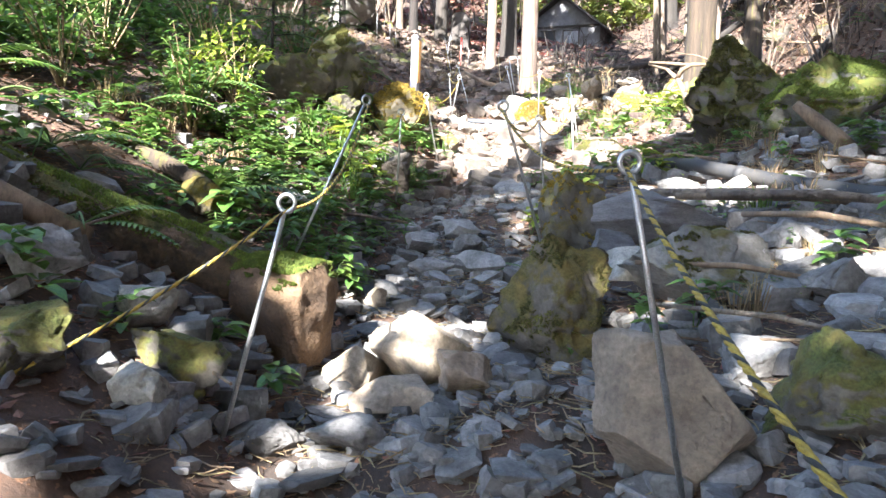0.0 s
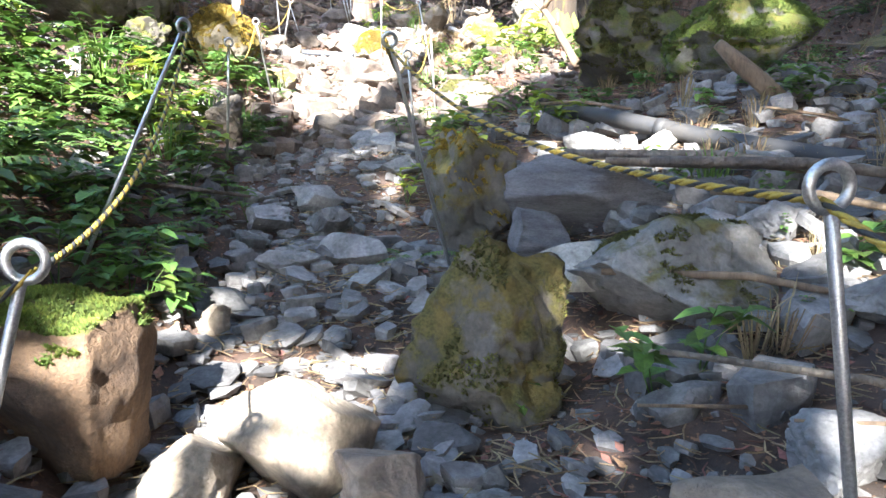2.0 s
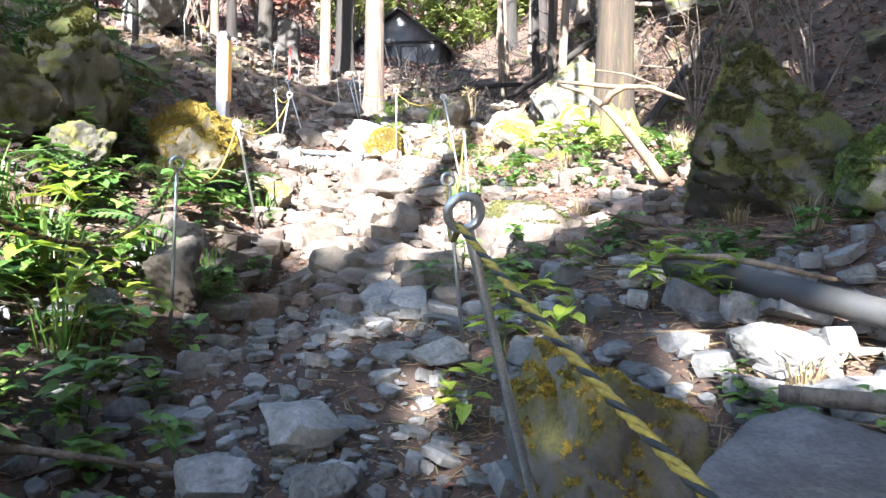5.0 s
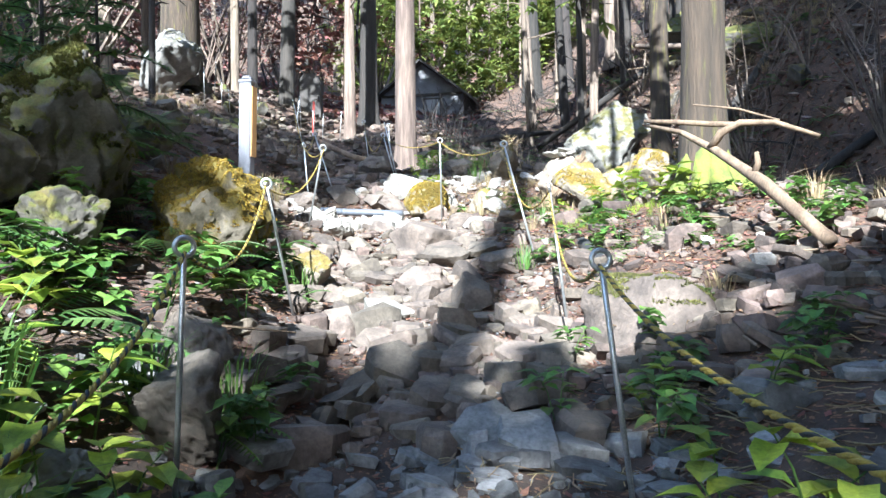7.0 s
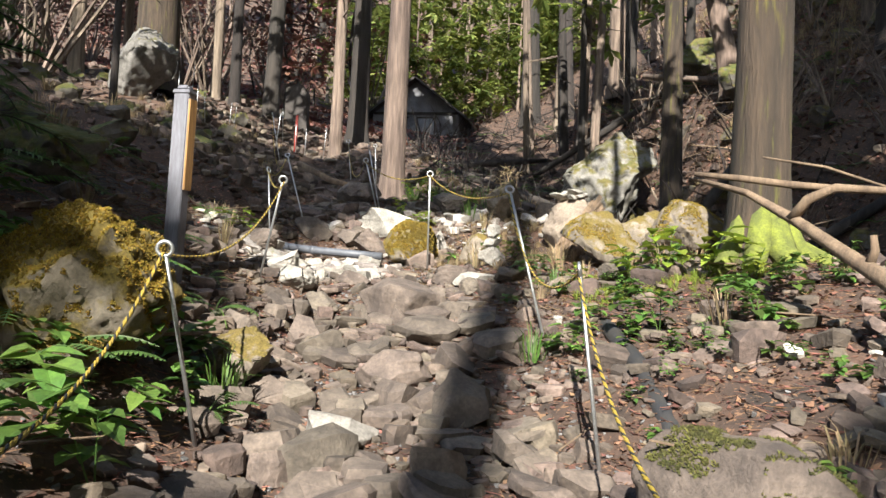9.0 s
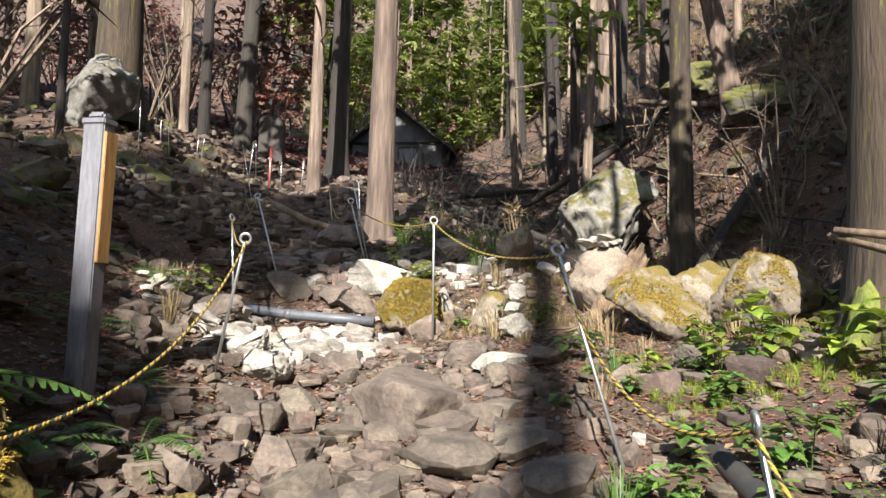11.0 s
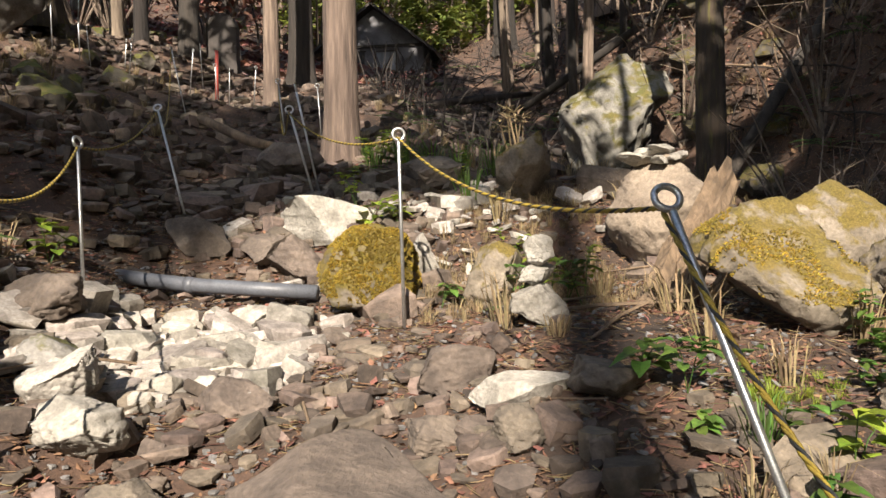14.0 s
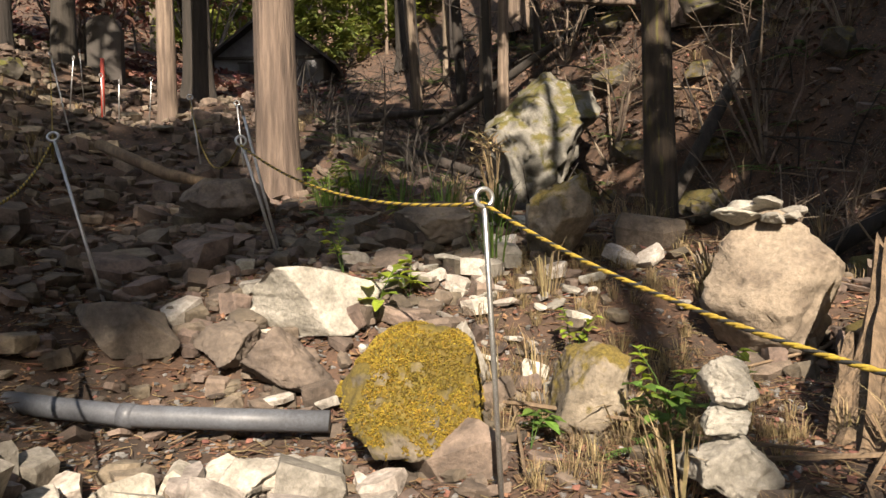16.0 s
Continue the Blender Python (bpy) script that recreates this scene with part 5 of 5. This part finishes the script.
plant_set("grass", 2, M_STRAW, "tuft of dry straw-coloured grass", "grass tuft", "grass tufts", [(0.3, 15.2, 0.9), (0.15, 14.8, 0.9), (0.4, 14.6, 0.8), (-0.2, 17.0, 1.0), (2.9, 6.9, 1.0), (3.2, 6.3, 0.9), (1.0, 11.9, 0.5), (-1.2, 7.3, 1.0), (-1.9, 12.6, 1.0)])

_r = rnd(9)


def spread_of(count, xr, yr, keep, scale):
    out = []
    while len(out) < count:
        x, y = _r.uniform(*xr), _r.uniform(*yr)
        if keep(x, y, x - knots(y, TRAIL_X)):
            out.append((x, y, _r.uniform(*scale)))
    return out


def stuff(name, shapes, places, mat, label, category, lift=0.0, tilt=8):
    placed = [(_r.randrange(len(shapes)), pose(x, y, ground(x, y) + lift, _r.uniform(-tilt, tilt), _r.uniform(-tilt, tilt), _r.uniform(0, 360)) @ Matrix.Scale(s, 4)) for x, y, s in places]
    return tagged(part(name, merged(shapes, placed), mat), label, category, kind="stuff")


stuff("undergrowth", [h[0] for h in HERB], spread_of(430, (-6, 0.4), (2.4, 10.5), lambda x, y, d: d < -0.85 and noise.noise((x, y, 2)) > -0.25 and (y > 4.7 or x < -1.3 or _r.random() < 0.2), (0.6, 1.35)), M_LEAF, "dense green herbs covering the bank", "undergrowth")
stuff("undergrowth", [h[0] for h in HERB], spread_of(150, (0.4, 4.5), (4, 13), lambda x, y, d: d > 0.95 and noise.noise((x * 1.3, y * 1.3, 6)) > 0.0, (0.4, 0.9)), M_LEAF, "small green herbs among rubble", "undergrowth")
stuff("undergrowth", [h[0] for h in HERB], spread_of(95, (-1.6, 0.35), (4.0, 8.4), lambda x, y, d: d < -0.62 and noise.noise((x * 1.5, y * 1.5, 3)) > -0.2, (0.45, 0.95)), M_LEAF, "fresh green herbs along the edge of the path", "undergrowth")
stuff("fern_bank", FERN, spread_of(150, (-9, -0.5), (2.0, 14), lambda x, y, d: d < -1.2, (0.7, 1.5)), M_FERN, "ferns covering the steep bank", "ferns")
stuff("dry_grass", GRASS, spread_of(420, (-8, 6), (4, 24), lambda x, y, d: (d < -1.2 or d > 1.0) and noise.noise((x * 0.8, y * 0.8, 12)) > -0.1, (0.5, 1.2)), M_STRAW, "dry straw grass in tufts", "dry grass")
stuff("hill_grass", GRASS, spread_of(500, (4, 16), (18, 42), lambda x, y, d: noise.noise((x * 0.3, y * 0.3, 15)) > 0.0, (0.8, 1.7)), M_STRAW, "dry grass on the hillside", "dry grass")


stuff("low_moss", GRASS, spread_of(260, (1.0, 2.5), (11.5, 12.7), lambda x, y, d: noise.noise((x * 1.6, y * 1.6, 51)) > -0.15, (0.14, 0.3)), M_LEAF_YOUNG, "bright low moss and grass on the bank", "moss", 0.0, 10)
stuff("undergrowth", [h[0] for h in HERB], spread_of(60, (0.9, 2.8), (9.6, 12.6), lambda x, y, d: True, (0.3, 0.6)), M_LEAF, "small green herbs among stones", "undergrowth")
stuff("dry_grass", GRASS, spread_of(240, (-0.15, 1.0), (13.7, 15.8), lambda x, y, d: True, (0.2, 0.5)), M_STRAW, "short dry grass on the bank", "dry grass")
stuff("fallen_sticks", [tube([(-0.5, 0, 0), (-0.1, 0.04, 0.02), (0.5, -0.03, 0.0)], [0.008, 0.01, 0.005], 5)], spread_of(260, (4, 17), (8, 34), lambda x, y, d: d > 4, (0.5, 2.4)), M_WOOD, "fallen sticks on the hillside", "sticks", 0.04, 14)
stuff("hill_brush", [tube([(0, 0, -0.05), (0.1, 0.05, 0.35), (0.35, 0.0, 0.7)], [0.012, 0.009, 0.004], 5), tube([(-0.4, 0, 0.02), (0, 0.1, 0.18), (0.5, 0.05, 0.3)], [0.008, 0.012, 0.005], 5)], spread_of(900, (3.2, 15), (13, 36), lambda x, y, d: d > 4.8, (0.4, 1.5)), M_WOOD, "dry stalks and brushwood on the hillside", "brushwood", 0.0, 12)
stuff("gully_brush", [tube([(0, 0, -0.05), (0.1, 0.05, 0.35), (0.35, 0.0, 0.7)], [0.012, 0.009, 0.004], 5), tube([(-0.4, 0, 0.02), (0, 0.1, 0.18), (0.5, 0.05, 0.3)], [0.008, 0.012, 0.005], 5)], spread_of(800, (-2.5, 7), (21, 40), lambda x, y, d: d > 2, (0.5, 1.9)), M_BARK_DARK, "dark brushwood filling the gully", "brushwood", 0.0, 14)
stuff("gully_ferns", FERN, spread_of(150, (-2, 7), (22, 40), lambda x, y, d: d > 2 and noise.noise((x * 0.6, y * 0.6, 41)) > 0, (0.7, 1.5)), M_FERN, "dark ferns growing in the gully", "ferns")
stuff("hill_ferns", FERN, spread_of(130, (3.5, 13), (14, 34), lambda x, y, d: d > 5 and noise.noise((x * 0.5, y * 0.5, 31)) > 0.05, (0.8, 1.6)), M_FERN, "dark green ferns scattered on the hillside", "ferns")
HILL_ROCKS = [block_shape(820 + k, (1, 0.85, 0.6), 8, 0.05, 0.1, 7) for k in range(6)]
stuff("hillside_rocks", HILL_ROCKS, spread_of(170, (3.4, 15), (12, 36), lambda x, y, d: d > 4.6, (0.25, 1.1)), M_DARK_ROCK, "dark lichened rocks scattered over the hillside", "rocks", 0.05, 20)
stuff("hillside_rocks", HILL_ROCKS, spread_of(110, (-12, -3.4), (12, 32), lambda x, y, d: d < -2.2, (0.2, 0.7)), M_MOSSY, "mossy dark rocks scattered over the bank", "rocks", 0.04, 20)
# tall leafy bushes on the bank
def bush(x, y, h, seed, mat, label):
    r = rnd(seed)
    th = empty("bush", (x, y, ground(x, y) - 0.05))
    st, lv = [], []
    for k in range(11):
        a = r.uniform(0, 6.28)
        top = Vector((math.cos(a) * h * r.uniform(0.2, 0.7), math.sin(a) * h * r.uniform(0.2, 0.7), h * r.uniform(0.6, 1.1)))
        mid = top * 0.55 + Vector((0, 0, h * 0.15))
        st.append(tube([(0, 0, 0), mid, top], [0.01, 0.007, 0.003], 5))
        for _ in range(26):
            f = r.uniform(0.25, 1)
            p = mid * (f / 0.55) if f < 0.55 else mid.lerp(top, (f - 0.55) / 0.45)
            b = r.uniform(0, 6.28)
            lv.append(leaf(p + Vector((r.gauss(0, 0.06), r.gauss(0, 0.06), r.gauss(0, 0.05))), (math.cos(b), math.sin(b), r.uniform(-0.5, 0.4)), (0, 0, 1), r.uniform(0.06, 0.12), r.uniform(0.03, 0.055)))
    part("stalk", join(*st), M_STRAW, th)
    part("foliage", join(*lv), mat, th)
    return tagged(th, label, "bush", "bushes on the bank")


for i, (x, y, h) in enumerate(((-1.6, 5.6, 0.8), (-2.3, 5.0, 1.0), (-2.0, 6.9, 0.9), (-3.0, 6.2, 1.2), (-2.8, 7.6, 1.1), (-3.6, 8.6, 1.3), (-3.4, 5.0, 1.2), (-4.3, 6.8, 1.4), (-2.9, 9.8, 1.0), (-4.6, 9.6, 1.4), (-2.6, 3.9, 1.0), (-3.9, 11.5, 1.3), (-5.5, 8.5, 1.5), (-5.2, 12.5, 1.4))):
    bush(x, y, h, 500 + i, (M_LEAF, M_LEAF, M_LEAF_YOUNG, M_FERN)[i % 4], "leafy green bush with thin stems on the bank")

def sapling(x, y, h, seed):
    """A young conifer with drooping feathery boughs."""
    r = rnd(seed)
    z = ground(x, y) - 0.05
    th = empty("conifer_sapling", (x, y, z))
    part("trunk", tube([(0, 0, 0), (0.03, 0, h * 0.5), (0.0, 0.02, h)], [0.025, 0.018, 0.005], 7), M_BARK_DARK, th)
    for k in range(17):
        s = 0.22 + 0.75 * k / 17
        a, L = k * 2.4 + r.uniform(-0.3, 0.3), h * 0.48 * (1.1 - s) + 0.12
        d = Vector((math.cos(a), math.sin(a), 0))
        base = Vector((0.02, 0.01, h * s))
        at = lambda q: base + d * L * q + Vector((0, 0, L * (0.25 * q - 0.5 * q * q)))
        v, f = [], []
        for i in range(46):
            q = 0.1 + 0.9 * i / 46
            for sgn in (-1, 1):
                o = at(q)
                e = (Vector((-d.y, d.x, 0)) * sgn + d * 0.7 + Vector((0, 0, r.uniform(-0.4, 0.1)))).normalized() * L * 0.36 * (1.1 - 0.8 * q) * r.uniform(0.7, 1.2)
                w = d * 0.008
                j = len(v)
                v += [o - w, o + w, o + e * 0.6 + w, o + e]
                f += [(j, j + 1, j + 2, j + 3)]
        b = part("bough", tube([at(q) for q in (0, 0.33, 0.66, 1)], [0.008, 0.006, 0.004, 0.002], 5), M_BARK_DARK, th)
        part("needles", to_tris(v, f), M_FERN, b, "green feathery needles")
    return tagged(th, "young green conifer with drooping boughs on the bank", "sapling")


sapling(-2.5, 10.2, 1.7, 61)
sapling(-3.1, 9.4, 1.9, 62)
sapling(-3.5, 11.0, 1.8, 63)

# twigs and fallen sticks
tw = [tube([(-0.5, 0, 0), (-0.1, 0.04, 0.02), (0.5, -0.03, 0.0)], [0.008, 0.01, 0.005], 5), tube([(-0.5, 0.05, 0), (0.1, -0.04, 0.01), (0.5, 0.06, 0.02)], [0.006, 0.009, 0.004], 5)]
stuff("fallen_sticks", tw, spread_of(330, (-6, 6), (0.5, 20), lambda x, y, d: abs(d) > 0.8 or _r.random() < 0.12, (0.25, 1.1)), M_WOOD, "fallen sticks and twigs", "sticks", 0.03, 12)
for i, (x, y, L, a, rad) in enumerate(((2.75, 5.5, 1.6, -25, 0.03), (2.9, 5.25, 1.5, -20, 0.025), (3.0, 5.0, 1.4, -28, 0.028), (2.5, 4.15, 1.0, -15, 0.014), (2.6, 3.5, 1.1, -30, 0.012), (2.9, 4.6, 0.9, -40, 0.02), (-0.2, 5.7, 0.9, 10, 0.015), (2.2, 6.9, 0.9, -50, 0.015))):
    c, s = math.cos(radians(a)) * L / 2, math.sin(radians(a)) * L / 2
    z = ground(x, y) + 0.14
    log([(x - c, y - s, z + 0.03), (x, y + 0.04, z + 0.05), (x + c, y + s, z)], [rad * 0.8, rad, rad * 0.6], M_WOOD if i % 2 else M_BARK, "fallen bare branch on the rubble", name="fallen_branch", sides=8, category="branch")

# ---- fallen leaves ----
def leaf_card(seed):
    r = rnd(seed)
    return to_tris([(-0.5, 0, 0.05), (0, -0.3, r.uniform(-0.1, 0.1)), (0.5, 0, r.uniform(0, 0.25)), (0, 0.3, r.uniform(-0.05, 0.15))], [(0, 1, 2), (0, 2, 3)])


CARDS = [leaf_card(s) for s in range(6)]
stuff("fallen_leaves", CARDS, spread_of(16000, (4, 17), (6, 30), lambda x, y, d: d > 3.5, (0.05, 0.15)), M_LITTER_SHADED, "brown leaves on the hillside, coloured darker for shade", "fallen leaves", 0.02, 35)
stuff("fallen_leaves", CARDS, spread_of(22000, (-5, 5), (0.5, 19), lambda x, y, d: abs(d) > 0.5 or _r.random() < (0.4 if y < 9 else 0.8), (0.025, 0.065)), M_LITTER, "dry brown leaves lying on the ground", "fallen leaves", 0.012, 30)
stuff("fallen_leaves", CARDS, spread_of(26000, (-28, 24), (8, 62), lambda x, y, d: y > 18 or abs(d) > 4.5, (0.08, 0.2)), M_LITTER_SHADED, "brown leaves on the slopes, coloured darker for shade", "fallen leaves", 0.03, 30)
stuff("fallen_leaves", CARDS, spread_of(15000, (2.5, 15), (14, 36), lambda x, y, d: d > 4.5 or y > 20, (0.06, 0.16)), M_LITTER, "pale dry leaves on the hillside", "fallen leaves", 0.03, 45)
stuff("russet_leaves", CARDS, spread_of(14000, (-34, -1), (28, 80), lambda x, y, d: True, (0.18, 0.45)), M_REDLEAF, "russet leaves covering the far slope", "fallen leaves", 0.05, 35)

stuff("fallen_leaves", CARDS, spread_of(11000, (-2.5, 3.0), (8.8, 16.5), lambda x, y, d: True, (0.018, 0.05)), M_LITTER, "dry brown leaves between the stones", "fallen leaves", 0.012, 30)
NEEDLES = [tube([(-0.5, 0, 0), (0, 0.06, 0.03), (0.5, 0, 0)], [0.02, 0.03, 0.015], 3, False), tube([(-0.5, 0.1, 0.05), (0, 0, 0), (0.5, 0.12, 0.06)], [0.015, 0.03, 0.02], 3, False)]
stuff("fallen_needles", NEEDLES, spread_of(24000, (-3.5, 3.5), (2.5, 18), lambda x, y, d: y > 8.5 or (abs(d) > 0.6 and _r.random() < 0.5), (0.04, 0.12)), M_LITTER, "reddish fallen cedar needles", "fallen needles", 0.012, 12)


stuff("fallen_needles", NEEDLES, spread_of(9000, (-2.6, 2.4), (11.5, 16.5), lambda x, y, d: True, (0.03, 0.1)), M_STRAW, "pale straw and needles between the stones", "fallen needles", 0.014, 16)
stuff("fallen_needles", NEEDLES, spread_of(6000, (0.4, 4.5), (2.2, 8), lambda x, y, d: True, (0.04, 0.14)), M_STRAW, "pale straw and twigs on the rubble", "fallen needles", 0.03, 16)


def bare_shrub(seed):
    r = rnd(seed)
    th = empty("bare_shrub", (0, 0, -50))
    for k in range(9):
        a, h = r.uniform(0, 6.28), r.uniform(0.9, 2.0)
        top = Vector((math.cos(a) * h * 0.55, math.sin(a) * h * 0.55, h))
        mid = top * 0.5 + Vector((r.gauss(0, 0.1), r.gauss(0, 0.1), 0.12))
        b = part("stem", tube([(0, 0, -0.1), mid, top], [0.022, 0.014, 0.004], 5), M_BARK, th)
        for q in range(3):
            p = mid.lerp(top, r.random())
            part("twig", tube([p, p + Vector((r.gauss(0, 0.3), r.gauss(0, 0.3), r.uniform(0.05, 0.4)))], [0.007, 0.002], 4), M_BARK, b)
    return tagged(th, "bare grey twiggy shrub on the slope", "shrub", "bare shrubs")


_first = [bare_shrub(1), bare_shrub(2)]
_r2 = rnd(12)
for i in range(56):
    x, y = (_r2.uniform(-20, -4.5), _r2.uniform(19, 44)) if i % 2 else (_r2.uniform(4.5, 12), _r2.uniform(15, 34))
    m = pose(x, y, ground(x, y), 0, 0, _r2.uniform(0, 360)) @ Matrix.Scale(_r2.uniform(0.8, 1.7), 4)
    if i < 2:
        _first[i].matrix_world = m
    else:
        copy_thing(_first[i % 2], m)

# ---- stones of the path ----
STONES = [stone_shape(600 + s, _f, n) for s, (_f, n) in enumerate([(0.24, 5), (0.32, 6), (0.42, 7), (0.5, 5), (0.18, 6), (0.3, 7), (0.44, 5), (0.22, 5), (0.36, 6), (0.16, 7), (0.52, 6), (0.28, 5)] * 2)]


def stone_size(lo, mid, hi):
    return min(max(_r.lognormvariate(math.log(mid), 0.42), lo), hi)


def stone_pose(x, y, s, sunk=0.12):
    return pose(x, y, ground(x, y) + s * sunk, _r.gauss(0, 14), _r.gauss(0, 14), _r.uniform(0, 360)) @ Matrix.Scale(s, 4)


near, rest, pale = [], [], []
for _ in range(4300):
    y = _r.uniform(0.6, 18.5)
    d = _r.gauss(0.05, 0.55)
    x = knots(y, TRAIL_X) + d
    s = stone_size(0.035, 0.105, 0.26)
    if y > 10:
        s *= 0.85
    if (y > 9 and _r.random() < 0.25) or (14.25 < y < 14.7 and s > 0.06):
        continue
    (near if s > 0.11 and 4.0 < y < 14 and len(near) < 165 else rest).append((x, y, s))
for _ in range(130):
    y = _r.uniform(7.6, 12.2)
    near.append((knots(y, TRAIL_X) + _r.uniform(-0.9, 0.8), y, _r.uniform(0.22, 0.42)))
for _ in range(2600):
    y = _r.uniform(0.8, 17)
    d = _r.uniform(0.7, 4.0)
    x = knots(y, TRAIL_X) + d
    if noise.noise((x * 0.7, y * 0.7, 21)) > (-0.25 if y < 9 else 0.12):
        rest.append((x, y, stone_size(0.05, 0.14, 0.36)))
for _ in range(900):
    y = _r.uniform(0.8, 19)
    x = knots(y, TRAIL_X) - _r.uniform(0.7, 3.0)
    rest.append((x, y, stone_size(0.04, 0.11, 0.3)))
for _ in range(1500):
    y = _r.uniform(15, 30)
    x = knots(y, TRAIL_X) + _r.gauss(-0.3, 1.9)
    rest.append((x, y, stone_size(0.06, 0.17, 0.5)))
for _ in range(1100):
    y = _r.uniform(14, 30)
    x = knots(y, TRAIL_X) - _r.uniform(1.2, 8)
    rest.append((x, y, stone_size(0.07, 0.17, 0.5)))
for _ in range(190):
    x, y = _r.uniform(-1.3, 0.7), _r.uniform(1.6, 3.4)
    rest.append((x, y, stone_size(0.06, 0.14, 0.3)))
for _ in range(620):
    x, y = _r.uniform(2.1, 4.6), _r.uniform(2.2, 7.4)
    rest.append((x, y, stone_size(0.06, 0.15, 0.34)))
for _ in range(560):
    x, y = _r.gauss(-1.15, 0.46), _r.gauss(13.45, 0.36)
    if y > 14.2 or y < 12.8 + 0.3 * (x + 1.1) or x > -0.62 + 0.25 * (y - 13.4):
        continue
    pale.append((x, y, stone_size(0.05, 0.135, 0.34)))
for _ in range(70):
    x, y = _r.gauss(0.0, 0.5), _r.gauss(15.3, 0.4)
    pale.append((x, y, stone_size(0.05, 0.13, 0.3)))
for _ in range(12):
    x, y = _r.gauss(1.5, 0.5), _r.gauss(10.5, 1.8)
    pale.append((x, y, stone_size(0.04, 0.09, 0.2)))
for _ in range(1300):
    y = _r.uniform(14, 34)
    x = knots(y, TRAIL_X) + _r.uniform(2.5, 13)
    rest.append((x, y, stone_size(0.08, 0.2, 0.7)))
for _ in range(650):
    y = _r.uniform(10.4, 13.6)
    x = knots(y, TRAIL_X) + _r.uniform(-1.5, 1.2)
    rest.append((x, y, stone_size(0.05, 0.115, 0.24)))
for _ in range(420):
    x, y = _r.uniform(-2.7, 0.5), _r.uniform(14.45, 16.8)
    rest.append((x, y, stone_size(0.05, 0.12, 0.28)))
for _ in range(55):
    pale.append((_r.uniform(-1.6, 0.3), _r.uniform(14.6, 16.0), stone_size(0.05, 0.11, 0.22)))
for _ in range(330):
    x, y = _r.uniform(0.7, 3.2), _r.uniform(8.4, 12.6)
    rest.append((x, y, stone_size(0.05, 0.12, 0.3)))
tagged(part("path_stones", merged(STONES, [(_r.randrange(24), stone_pose(*p)) for p in rest if p[1] < 7.8]), M_STONE), "angular grey limestone rubble covering the path", "stones", kind="stuff")
tagged(part("path_stones", merged(STONES, [(_r.randrange(24), stone_pose(*p)) for p in rest if p[1] >= 7.8]), M_STONE_BROWN), "angular brown limestone rubble covering the path", "stones", kind="stuff")
GRIT = STONES[:6]
grit = [(_r.uniform(-2.4, 1.6), _r.uniform(12.2, 16.2), _r.uniform(0.012, 0.05)) for _ in range(3200)]
for _ in range(6500):
    y = _r.uniform(2.5, 17)
    grit.append((knots(y, TRAIL_X) + _r.gauss(0.1, 0.75), y, _r.uniform(0.014, 0.045)))
tagged(part("path_grit", merged(GRIT, [(_r.randrange(6), stone_pose(*p)) for p in grit]), M_STONE), "small broken stone chips on the path", "stones", kind="stuff")
heap = [p for p in pale if p[0] < -0.3 and p[1] < 14.3]
loose = [p for p in pale if p not in heap]
tagged(part("pale_stones", merged(STONES, [(_r.randrange(24), stone_pose(p[0], p[1], p[2], 0.2)) for p in loose]), M_PALE_STUFF), "white broken limestone scattered on the bank", "stones", kind="stuff")
_meshes = []
for mat in (M_STONE_ONE, M_ROCK_BROWN):
    for s in STONES:
        me = mesh_np("stone", *s)
        me.materials.append(mat)
        _meshes.append(me)
for p in near:
    ob = new("stone", _meshes[_r.randrange(24) + (24 if p[1] > 7.8 else 0)])
    ob.parent = ground_ob
    ob.matrix_world = stone_pose(*p)

# the heap of white stones in the path, stone by stone
_heap = tagged(empty("stone_heap", (-1.15, 13.45, ground(-1.15, 13.45))), "heap of white broken limestone in the path", "stones")
_pale = []
for s in STONES:
    me = mesh_np("stone", *s)
    me.materials.append(M_PALE_PIECE)
    _pale.append(me)
_back = Matrix.Translation((1.15, -13.45, -ground(-1.15, 13.45)))
for p in heap:
    ob = new("stone", _pale[_r.randrange(24)])
    ob.parent = _heap
    ob.matrix_local = _back @ stone_pose(p[0], p[1], p[2], 0.2)
